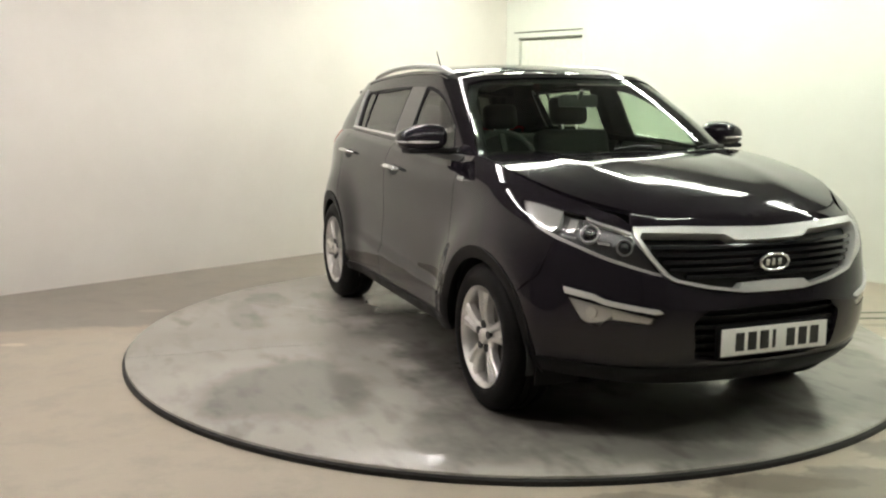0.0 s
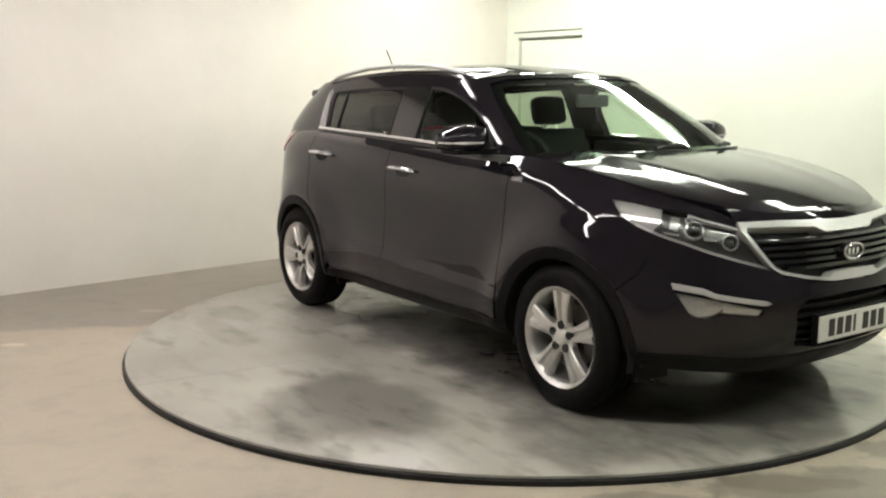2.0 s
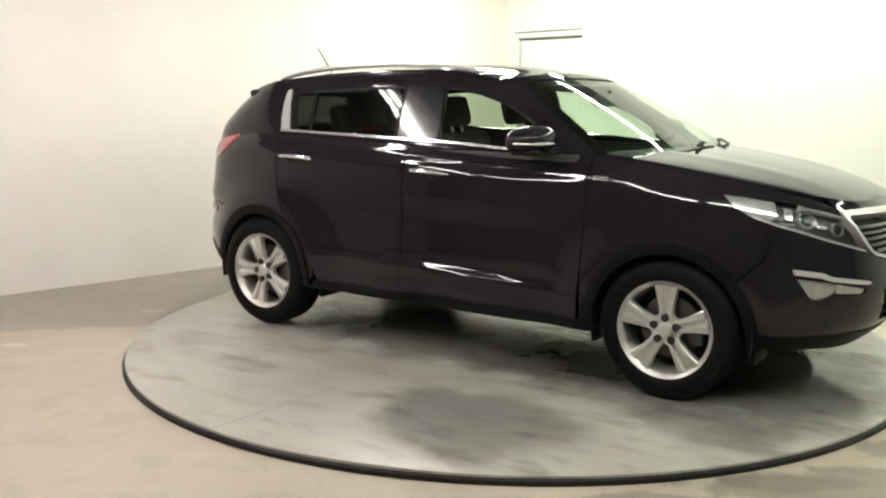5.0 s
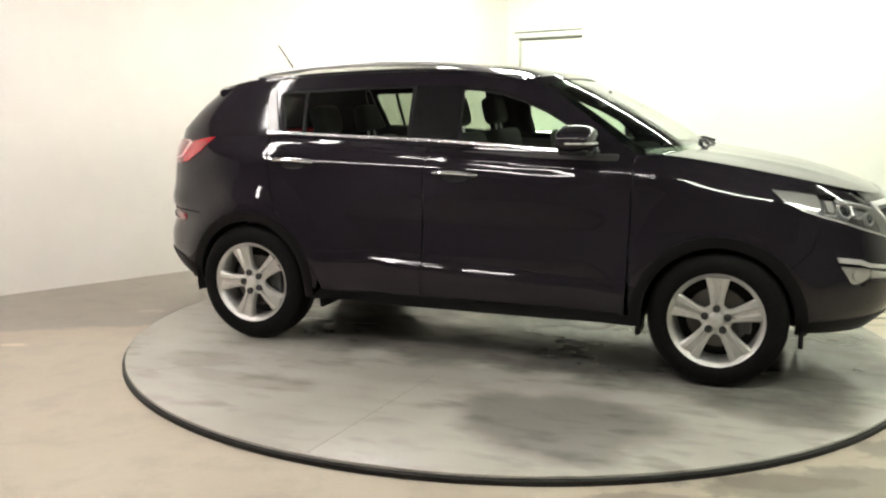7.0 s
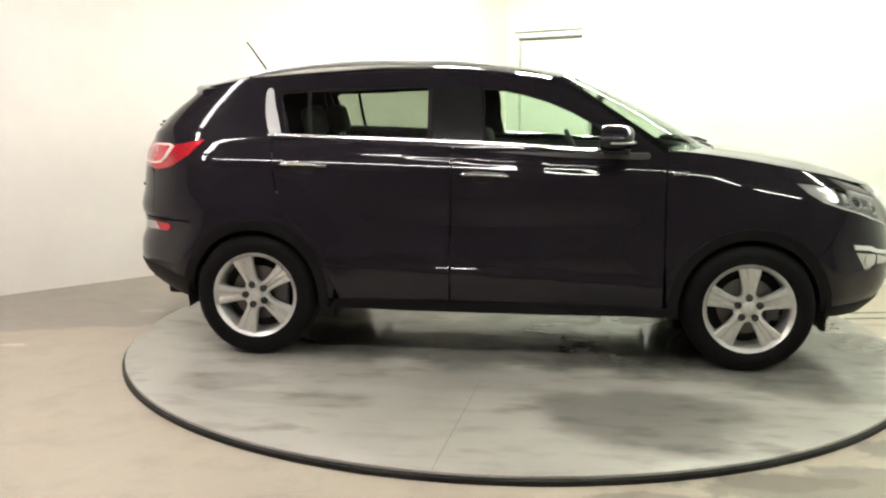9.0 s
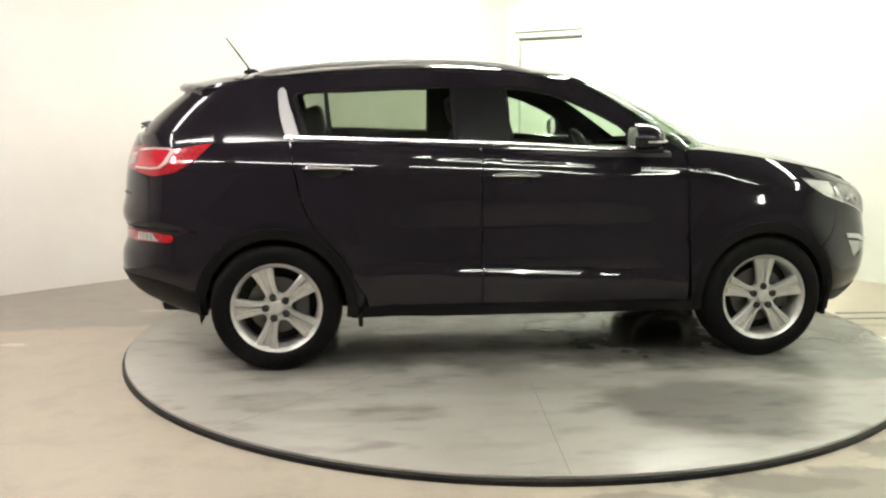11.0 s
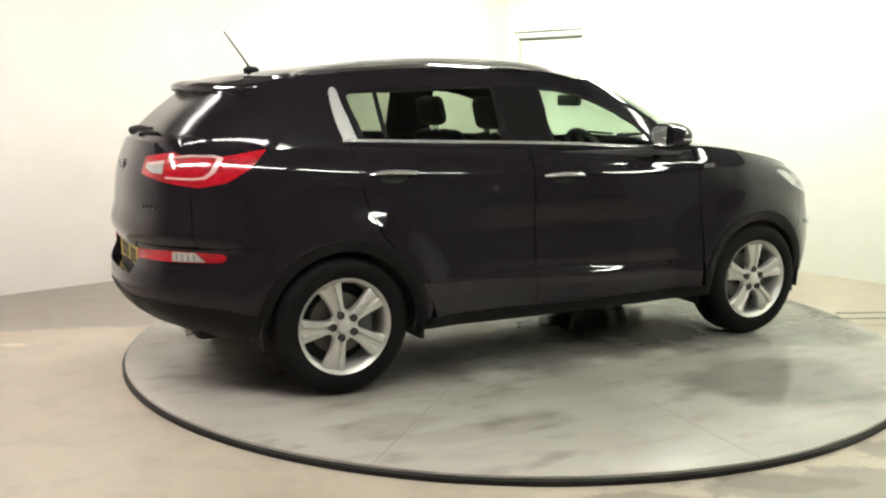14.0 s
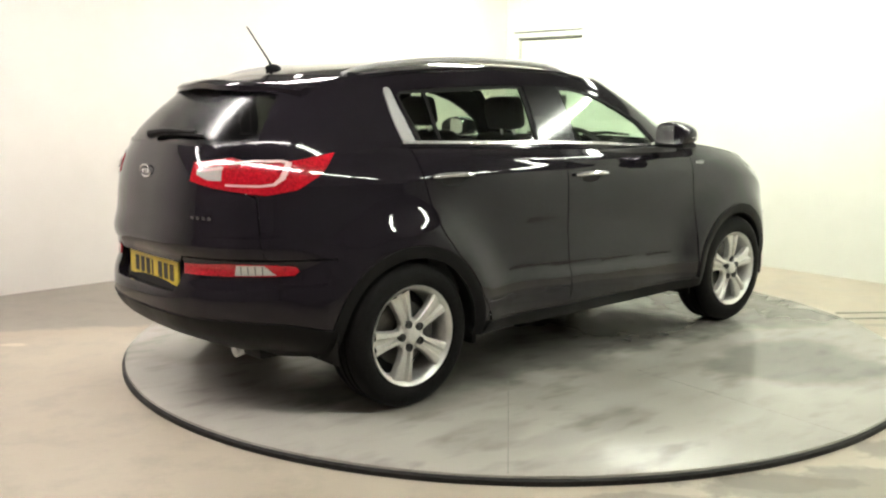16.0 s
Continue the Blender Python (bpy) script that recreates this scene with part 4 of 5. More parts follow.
# ---- wheels ----
def wheel(x, side, spin, back):
    w = new("wheel")
    w.parent = CAR
    tagged(w, "five-spoke silver alloy wheel with a black tyre")
    R, half = 0.340, 0.110
    bm = bmesh.new()
    prof = [(0.228, -half + 0.012), (0.245, -half - 0.004), (0.275, -half - 0.008), (0.305, -half - 0.004), (0.325, -half + 0.010), (0.336, -half + 0.028), (R, -half + 0.045)]
    for g in (-0.045, 0.0, 0.045):
        prof += [(R, g - 0.008), (R - 0.008, g - 0.005), (R - 0.008, g + 0.005), (R, g + 0.008)]
    prof += [(R, half - 0.045), (0.336, half - 0.028), (0.325, half - 0.010), (0.305, half + 0.004), (0.275, half + 0.008), (0.245, half), (0.228, half - 0.012)]
    add_lathe(bm, prof, 72, closed=True)
    bmesh.ops.recalc_face_normals(bm, faces=bm.faces)
    part("tyre", bm, M_TYRE, w, "black tyre")
    # the outer face is at negative y
    bm = bmesh.new()
    add_lathe(bm, [(0.208, 0.09), (0.205, -0.02), (0.210, -0.085), (0.219, -0.100), (0.230, -0.108), (0.2345, -0.112), (0.2345, -0.104), (0.228, -0.096), (0.228, 0.098), (0.216, 0.098)], 72, closed=True)
    bmesh.ops.recalc_face_normals(bm, faces=bm.faces)
    part("rim", bm, M_ALLOY, w)
    bm = bmesh.new()
    add_lathe(bm, [(0.001, 0.02), (0.12, 0.02), (0.204, 0.03), (0.204, 0.035), (0.12, 0.03), (0.001, 0.03)], 48, closed=False)
    bmesh.ops.recalc_face_normals(bm, faces=bm.faces)
    part("hub_backing", bm, M_DARK, w)
    bm = bmesh.new()
    add_lathe(bm, [(0.06, -0.020), (0.150, -0.020), (0.152, -0.012), (0.150, -0.004), (0.06, -0.004)], 56, closed=True)
    bmesh.ops.recalc_face_normals(bm, faces=bm.faces)
    part("brake_disc", bm, M_DISC, w, "bare steel brake disc")
    bm = box((0.095, -0.045, -0.07), (0.165, -0.002, 0.07), 0.012)
    part("brake_caliper", bm, M_LAMPDARK, w)
    # spokes: wide at the rim, a groove down the middle
    for k in range(5):
        rot = Matrix.Rotation(-radians(spin + 72 * k - 90), 4, "Y")
        bm = bmesh.new()
        rows = []
        for r, hw, y in ((0.045, 0.036, -0.088), (0.085, 0.032, -0.098), (0.13, 0.039, -0.104), (0.175, 0.050, -0.105), (0.212, 0.060, -0.104)):
            rows.append([bm.verts.new((sx * hw, y + dy, r)) for sx, dy in ((-1, 0.040), (-1, 0.008), (-0.86, 0.001), (-0.40, -0.002), (-0.20, 0.013), (0.20, 0.013), (0.40, -0.002), (0.86, 0.001), (1, 0.008), (1, 0.040))])
        for A, B in zip(rows, rows[1:]):
            for i in range(9):
                bm.faces.new((A[i], A[i + 1], B[i + 1], B[i]))
        bmesh.ops.recalc_face_normals(bm, faces=bm.faces)
        bmesh.ops.transform(bm, matrix=rot, verts=bm.verts)
        part("spoke", bm, M_ALLOY, w, smooth=False)
        bm = bmesh.new()
        lr = Matrix.Rotation(-radians(spin + 72 * k - 90), 4, "Y") @ Matrix.Translation((0, 0, 0.0575))
        add_lathe(bm, [(0.001, -0.080), (0.018, -0.080), (0.0195, -0.101), (0.0165, -0.102), (0.0135, -0.092), (0.009, -0.092), (0.0085, -0.101), (0.001, -0.102)], 14, lr)
        bmesh.ops.recalc_face_normals(bm, faces=bm.faces)
        part("wheel_nut", bm, M_LAMPDARK, w, "dark wheel nut")
    bm = bmesh.new()
    add_lathe(bm, [(0.078, -0.070), (0.074, -0.084), (0.040, -0.090), (0.034, -0.104), (0.028, -0.108), (0.001, -0.109)], 40)
    bmesh.ops.recalc_face_normals(bm, faces=bm.faces)
    part("hub_cap", bm, M_ALLOY, w, "round silver hub cap")
    w.matrix_basis = pose(x, side * -0.790, WHEEL_Z, 0, 0, 0 if side > 0 else 180)
    return w


wheel(WHEEL_X, 1, 90, False)
wheel(-WHEEL_X, 1, 38, True)
wheel(WHEEL_X, -1, 60, False)
wheel(-WHEEL_X, -1, 20, True)


# ---- under the car ----
def underbody():
    part("floor_pan", box((-1.95, -0.60, 0.27), (1.85, 0.60, 0.34), 0.03), M_DARK, CAR, "black underside")
    part("sill_floor", box((-0.90, -0.84, 0.28), (0.90, 0.84, 0.33), 0.02), M_DARK, CAR)
    for c in (WHEEL_X, -WHEEL_X):
        for sd in (-1, 1):
            bm = bmesh.new()
            y0, y1 = sd * 0.50, sd * 0.865
            pts = arch(c, 0.398, -12, 192, 26)
            A = [bm.verts.new((x, y0, z)) for x, z in pts]
            B = [bm.verts.new((x, y1, z)) for x, z in pts]
            for i in range(len(pts) - 1):
                bm.faces.new((A[i], A[i + 1], B[i + 1], B[i]))
            bm.faces.new(A)
            part("wheel_well", bm, M_DARK, CAR, "black wheel arch liner")
            bm = tube([(c, sd * 0.70, WHEEL_Z), (c, sd * 0.40, WHEEL_Z)], 0.05, 12)
            part("axle", bm, M_DARK, CAR)
    part("front_crossbeam", box((1.70, -0.66, 0.34), (1.98, 0.66, 0.62), 0.05), M_DARK, CAR)
    part("rear_crossbeam", box((-1.98, -0.62, 0.33), (-1.72, 0.62, 0.66), 0.05), M_DARK, CAR)
    part("bulkhead", box((0.86, -0.74, 0.32), (0.92, 0.74, 1.06), 0.02), M_DARK, CAR)
    part("exhaust", tube([(-1.6, -0.42, 0.31), (-1.90, -0.43, 0.30), (-1.98, -0.43, 0.285)], 0.028, 14), M_SATIN, CAR, "steel exhaust tip")
    for x, y in ((1.715, 0.72), (-0.885, 0.74), (0.93, 0.74)):
        for sd in (-1, 1):
            part("mud_flap", box((x - 0.012, sd * y - 0.10, 0.215), (x + 0.012, sd * y + 0.10, 0.33), 0.005), M_PLASTIC, CAR, "black rubber air flap")


underbody()


# ---- lamps, grille and trim on the body ----
def on(rings, sz, lift=0.0):
    """A point of the surface, and its normal."""
    s, z = np.array([sz[0]]), np.array([sz[1]])
    h = 0.002
    P = rings.at(s, z)[0]
    n = np.cross(rings.at(s + h, z)[0] - rings.at(s - h, z)[0], rings.at(s, z + h)[0] - rings.at(s, z - h)[0])
    n = n / np.linalg.norm(n)
    return Vector(P + n * lift), Vector(n)


def flip(bm):
    """The mirrored shape for the car's other side."""
    bmesh.ops.transform(bm, matrix=Matrix.Diagonal((1, -1, 1, 1)), verts=bm.verts)
    bmesh.ops.reverse_faces(bm, faces=bm.faces)
    return bm


def sides(name, make, mat, parent, label=""):
    a = part(name, make(), mat, parent, label)
    b = part(name, flip(make()), mat, parent, label)
    return a, b


def disc_on(rings, sz, lift, radius, depth, profile=None, n=28):
    """A round boss that stands on the surface, its axis along the normal."""
    p, nrm = on(rings, sz, lift)
    bm = bmesh.new()
    prof = profile or [(0.001, 0.0), (radius * 0.9, 0.0), (radius, depth * 0.3), (radius, depth)]
    add_lathe(bm, prof, n)
    m = Matrix.Translation(p) @ nrm.to_track_quat("Y", "Z").to_matrix().to_4x4() @ pose(0, 0, 0, 0, 0, 180)
    bmesh.ops.transform(bm, matrix=m, verts=bm.verts)
    bmesh.ops.recalc_face_normals(bm, faces=bm.faces)
    return bm


def front_end():
    hl = HL_LOW + HL_TOP
    split = [LOW.X(1.76, 0.964)]
    outer = HL_LOW[:3] + [LOW.X(1.745, 0.868)] + [LOW.X(1.775, 0.905)] + split + HL_TOP[4:]
    inner = [LOW.X(1.745, 0.868)] + HL_LOW[3:] + HL_TOP[:4] + split + [LOW.X(1.775, 0.905)]
    for i in (0, 1):
        pick = (lambda L: L) if i == 0 else (lambda L: mirror_loop(LOW, L))
        lamp = panel("headlight", LOW.at, [pick(inner)], M_LAMPDARK, CAR, "swept-back clear headlight with a projector lens", lift=-0.035, depth=0.02)
        panel("reflector", LOW.at, [pick(outer)], M_REFLECTOR, lamp, "bright silver reflector", lift=-0.012, depth=0.03)
        rim = [(s, z + 0.012) for s, z in HL_LOW[2:]]
        panel("lower_strip", LOW.at, [pick(HL_LOW[2:] + rim[::-1])], M_SATIN, lamp, "silver strip", lift=-0.006, depth=0.02)
        top = [(s, z - 0.008) for s, z in HL_TOP[:4]]
        panel("brow_strip", LOW.at, [pick(HL_TOP[:4] + top[::-1])], M_SATIN, lamp, lift=-0.008, depth=0.02)
        for at, r in ((LOW.X(1.895, 0.895), 0.042), (LOW.F(-0.60, 0.845), 0.034)):
            q = pick([at])[0]
            part("bezel", disc_on(LOW, q, -0.028, r, 0.03, [(r * 0.78, 0.008), (r * 0.84, -0.006), (r * 0.94, -0.006), (r, 0.010), (r, 0.03)]), M_PILLAR, lamp, "dull silver lamp ring")
            part("lens", disc_on(LOW, q, -0.026, r * 0.74, 0.02, [(0.001, -0.012), (r * 0.3, -0.010), (r * 0.55, -0.004), (r * 0.73, 0.006), (r * 0.74, 0.02)]), M_GLOSSBLACK, lamp)
        # bright fins round the lenses
        for k, (x0, x1, z0, z1) in enumerate(((1.80, 1.835, 0.945, 0.885), (1.85, 1.868, 0.945, 0.92), (1.79, 1.85, 0.876, 0.862), (1.93, 1.97, 0.865, 0.845))):
            fin = [LOW.X(x0, z0), LOW.X(x1, z0 - 0.004), LOW.X(x1 + 0.004, z1), LOW.X(x0 + 0.008, z1 + 0.004)]
            panel("fin", LOW.at, [pick(fin)], M_REFLECTOR if k % 2 == 0 else M_CHROME, lamp, lift=-0.022, depth=0.012, grid=0.02)
        panel("lamp_cover", LOW.at, [pick(hl)], M_LENS, lamp, "clear cover", lift=-0.001, depth=0.004)
    # grille
    inner = [(E_LOW, 0.862), LOW.F(-0.17, 0.864), LOW.F(-0.22, 0.886), LOW.F(-0.4, 0.892), LOW.F(-0.545, 0.892), LOW.F(-0.552, 0.876), LOW.F(-0.448, 0.738), LOW.F(-0.42, 0.722),
             LOW.F(-0.29, 0.694), LOW.F(-0.175, 0.678), LOW.F(-0.145, 0.700), (E_LOW, 0.704)]
    grille = panel("grille", LOW.at, [half_front(LOW, inner)], M_DARK, CAR, "black slatted grille in a chrome frame", lift=-0.045, depth=0.01)
    panel("grille_frame", LOW.at, [half_front(LOW, GRILLE), half_front(LOW, inner)], M_SATIN, grille, "chrome grille frame", lift=0.010, depth=0.05)
    for z in (0.728, 0.757, 0.786, 0.815, 0.844):
        w = 0.43 + (z - 0.74) * 0.78 if z > 0.735 else 0.38
        slat = half_front(LOW, [(E_LOW, z + 0.009), LOW.F(-w, z + 0.009), LOW.F(-w, z - 0.006), (E_LOW, z - 0.006)])
        panel("slat", LOW.at, [slat], M_GLOSSBLACK, grille, lift=-0.010, depth=0.03, grid=0.06)
    # oval badge without lettering
    p, nrm = on(LOW, (E_LOW - 0.0001, 0.776), 0.004)
    def ring(bm, a, b, r, n=36):
        pts = [p + Vector((0.012, a * math.cos(2 * math.pi * k / n), b * math.sin(2 * math.pi * k / n))) for k in range(n + 1)]
        add_tube(bm, pts, r, 6)
    def oval(a, b, x0, x1, n=36):
        bm = bmesh.new()
        A = [bm.verts.new(p + Vector((x0, a * math.cos(2 * math.pi * k / n), b * math.sin(2 * math.pi * k / n)))) for k in range(n)]
        B = [bm.verts.new(p + Vector((x1, a * 0.97 * math.cos(2 * math.pi * k / n), b * 0.97 * math.sin(2 * math.pi * k / n)))) for k in range(n)]
        for k in range(n):
            bm.faces.new((A[k], A[(k + 1) % n], B[(k + 1) % n], B[k]))
        bm.faces.new(B)
        bmesh.ops.recalc_face_normals(bm, faces=bm.faces)
        return bm
    badge = part("badge", oval(0.070, 0.034, -0.03, 0.008), M_GLOSSBLACK, grille, "oval black badge with silver rim and bars")
    bm = bmesh.new()
    ring(bm, 0.068, 0.033, 0.0055)
    bmesh.ops.recalc_face_normals(bm, faces=bm.faces)
    part("badge_rim", bm, M_CHROME, badge)
    for y in (-0.033, -0.005, 0.026):
        part("badge_bar", box((p.x + 0.006, y - 0.008, p.z - 0.014), (p.x + 0.013, y + 0.008, p.z + 0.014), 0.003), M_CHROME, badge)
    # lower intake
    open_ = half_front(LOW, [(E_LOW, 0.61), LOW.F(-0.31, 0.605), LOW.F(-0.37, 0.55), LOW.F(-0.35, 0.395), LOW.F(-0.2, 0.37), (E_LOW, 0.368)])
    intake = panel("intake", LOW.at, [open_], M_DARK, CAR, "black lower air intake with bars", lift=-0.05, depth=0.01)
    for z in (0.405, 0.445, 0.485, 0.525, 0.565):
        bar = half_front(LOW, [(E_LOW, z + 0.008), LOW.F(-0.35, z + 0.008), LOW.F(-0.35, z - 0.005), (E_LOW, z - 0.005)])
        panel("intake_bar", LOW.at, [bar], M_PLASTIC, intake, lift=-0.022, depth=0.025, grid=0.06)
    # fog lamps with the silver strip above
    for i in (0, 1):
        pick = (lambda L: L) if i == 0 else (lambda L: mirror_loop(LOW, L))
        fog = panel("fog_light", LOW.at, [pick(FOG)], M_LAMPDARK, CAR, "fog light under a silver strip", lift=-0.022, depth=0.01)
        bright = [LOW.X(1.872, 0.624), LOW.X(1.92, 0.545), LOW.X(1.95, 0.530), LOW.X(2.00, 0.545), LOW.X(2.03, 0.585), LOW.X(2.0, 0.606)]
        panel("fog_reflector", LOW.at, [pick(bright)], M_REFLECTOR, fog, "faceted bright reflector", lift=-0.010, depth=0.01, grid=0.02)
        part("fog_bulb", disc_on(LOW, pick([LOW.X(1.955, 0.575)])[0], -0.006, 0.026, 0.01), M_CLEAR, fog)
        clear = [LOW.F(-0.64, 0.600), LOW.F(-0.64, 0.556), LOW.F(-0.525, 0.546), LOW.F(-0.508, 0.567)]
        panel("marker_lens", LOW.at, [pick(clear)], M_CLEAR, fog, "clear marker lens", lift=-0.004, depth=0.01)
        panel("fog_cover", LOW.at, [pick(FOG)], M_LENS, fog, lift=-0.002, depth=0.004)
        strip = [LOW.X(1.852, 0.668), LOW.X(1.96, 0.652), LOW.F(-0.66, 0.633), LOW.F(-0.49, 0.603), LOW.F(-0.475, 0.592), LOW.F(-0.50, 0.585), LOW.F(-0.66, 0.612), LOW.X(1.96, 0.628), LOW.X(1.862, 0.642)]
        panel("fog_strip", LOW.at, [pick(strip)], M_SATIN, fog, "satin silver strip", lift=0.010, depth=0.02)
    plate(Matrix.Translation((float(LOW.nose(0.47)) + 0.016, 0, 0.470)), M_PLATE_W, "white number plate with plain dark bars")


def plate(m, mat, label):
    bm = box((-0.004, -0.260, -0.0555), (0.004, 0.260, 0.0555), 0.003, m)
    ob = part("number_plate", bm, mat, CAR, label)
    for y in (-0.175, -0.115, -0.055, -0.008, 0.075, 0.135, 0.195):
        w = 0.008 if y == -0.008 else 0.021
        part("plate_bar", box((0.0035, y - w, -0.037), (0.0055, y + w, 0.037), 0.0, m), M_INK, ob, smooth=False)
    part("plate_holder", box((-0.030, -0.27, -0.066), (-0.0042, 0.27, 0.066), 0.006, m), M_PLASTIC, ob)


front_end()


def rear_end():
    for i in (0, 1):
        pick = (lambda L: L) if i == 0 else (lambda L: [(-s, z) for s, z in L][::-1])
        lamp = panel("tail_light", LOW.at, [pick(TAIL)], M_RED, CAR, "red wrap-round tail light with a pale hook", lift=0.004, depth=0.02)
        rev = [LOW.R(-0.415, 1.112), LOW.R(-0.525, 1.126), LOW.R(-0.530, 1.066), LOW.R(-0.47, 1.066), LOW.R(-0.41, 1.088)]
        panel("reverse_lens", LOW.at, [pick(rev)], M_CLEAR, lamp, "clear ribbed lens", lift=0.007, depth=0.01)
        box_ = [LOW.R(-0.425, 1.108), LOW.R(-0.530, 1.122), LOW.R(-0.530, 1.112), LOW.R(-0.44, 1.100)]
        panel("lens_rib", LOW.at, [pick(box_)], M_GUIDE, lamp, lift=0.009, depth=0.008)
        hook = [LOW.R(-0.55, 1.140), LOW.X(-1.95, 1.152), LOW.X(-1.86, 1.152), LOW.X(-1.825, 1.140), LOW.X(-1.87, 1.075), LOW.X(-1.91, 1.048), LOW.X(-1.96, 1.042), LOW.R(-0.55, 1.045),
                LOW.R(-0.55, 1.053), LOW.X(-1.96, 1.051), LOW.X(-1.915, 1.058), LOW.X(-1.89, 1.080), LOW.X(-1.852, 1.136), LOW.X(-1.87, 1.143), LOW.X(-1.95, 1.143), LOW.R(-0.55, 1.132)]
        panel("light_hook", LOW.at, [pick(hook)], M_GUIDE, lamp, "pale hook-shaped light guide", lift=0.008, depth=0.01)
        refl = [LOW.R(-0.345, 0.702), LOW.R(-0.55, 0.716), LOW.X(-1.95, 0.716), LOW.X(-1.855, 0.708), LOW.X(-1.842, 0.688), LOW.X(-1.860, 0.668), LOW.X(-1.96, 0.664), LOW.R(-0.6, 0.662), LOW.R(-0.345, 0.655)]
        bar = panel("reflector_bar", LOW.at, [pick(refl)], M_RED, CAR, "red bumper reflector with a clear lamp", lift=0.006, depth=0.02)
        clear = [LOW.R(-0.60, 0.713), LOW.X(-1.965, 0.713), LOW.X(-1.925, 0.671), LOW.R(-0.595, 0.667)]
        panel("fog_lens", LOW.at, [pick(clear)], M_CLEAR, bar, "clear lens", lift=0.009, depth=0.01)
        s0, s1 = LOW.R(-0.60, 0.69)[0], LOW.X(-1.95, 0.69)[0]
        for k in range(4):
            s = s0 + (s1 - s0) * (k + 0.6) / 4.4
            panel("lens_rib", LOW.at, [pick([(s, 0.710), (s + 0.005, 0.710), (s + 0.005, 0.672), (s, 0.672)])], M_LAMPDARK, bar, lift=0.0105, depth=0.003)
    # plate, handle ledge, badges
    plate(Matrix.Translation((-2.150, 0, 0.634)) @ pose(0, 0, 0, 0, 0, 180), M_PLATE_Y, "yellow number plate with plain dark bars")
    q, _ = on(LOW, (0.0001, 1.085), 0.002)
    bm = bmesh.new()
    n = 30
    add_tube(bm, [q + Vector((-0.004, 0.055 * math.cos(2 * math.pi * k / n), 0.027 * math.sin(2 * math.pi * k / n))) for k in range(n + 1)], 0.004, 6)
    for y in (-0.026, 0.0, 0.026):
        add_box(bm, (q.x - 0.006, y - 0.006, q.z - 0.011), (q.x - 0.001, y + 0.006, q.z + 0.011), 0.002)
    part("tailgate_badge", bm, M_CHROME, TAILGATE, "oval silver badge without lettering")
    for k, y in enumerate((-0.405, -0.435, -0.465, -0.492)):
        r, nn = on(LOW, LOW.R(y, 0.905), 0.002)
        part("model_badge", box((r.x - 0.003, r.y - 0.010, r.z - 0.006), (r.x + 0.003, r.y + 0.010, r.z + 0.006), 0.001), M_DISC, TAILGATE)
    # roof spoiler
    bm = bmesh.new()
    cols = []
    for k in range(33):
        y = -0.585 + 1.17 * k / 32
        f = abs(y / 0.585)
        xt = -1.890 + 0.19 * f ** 2.2
        root = xt + 0.22
        zt = float(ROOF(np.array([xt + 0.04]), np.array([y]))[0][2]) + 0.010 - 0.020 * f ** 4
        cols.append([bm.verts.new(v) for v in ((root, y, float(ROOF(np.array([root]), np.array([y]))[0][2]) + 0.003), (xt + 0.10, y, zt + 0.011), (xt + 0.02, y, zt + 0.004), (xt, y, zt - 0.010), (xt + 0.004, y, zt - 0.034), (xt + 0.05, y, zt - 0.046), (root - 0.02, y, zt - 0.040))])
    for A, B in zip(cols, cols[1:]):
        for i in range(7):
            bm.faces.new((A[i], A[(i + 1) % 7], B[(i + 1) % 7], B[i]))
    bm.faces.new(cols[0])
    bm.faces.new(cols[-1][::-1])
    bmesh.ops.recalc_face_normals(bm, faces=bm.faces)
    part("roof_spoiler", bm, M_PAINT, CAR, "black roof spoiler")
    # rear wiper
    a, b, c = [on(CABIN, CABIN.R(y, z), 0.02)[0] for y, z in ((0.10, 1.235), (-0.02, 1.25), (-0.30, 1.255))]
    w = part("rear_wiper", tube([a, b, c], [0.022, 0.016, 0.007], 8), M_PLASTIC, CAR, "black rear wiper")
    part("wiper_blade", tube([on(CABIN, CABIN.R(y, 1.245), 0.010)[0] for y in (-0.36, -0.2, -0.05, 0.10)], 0.006, 6), M_PLASTIC, w)


rear_end()


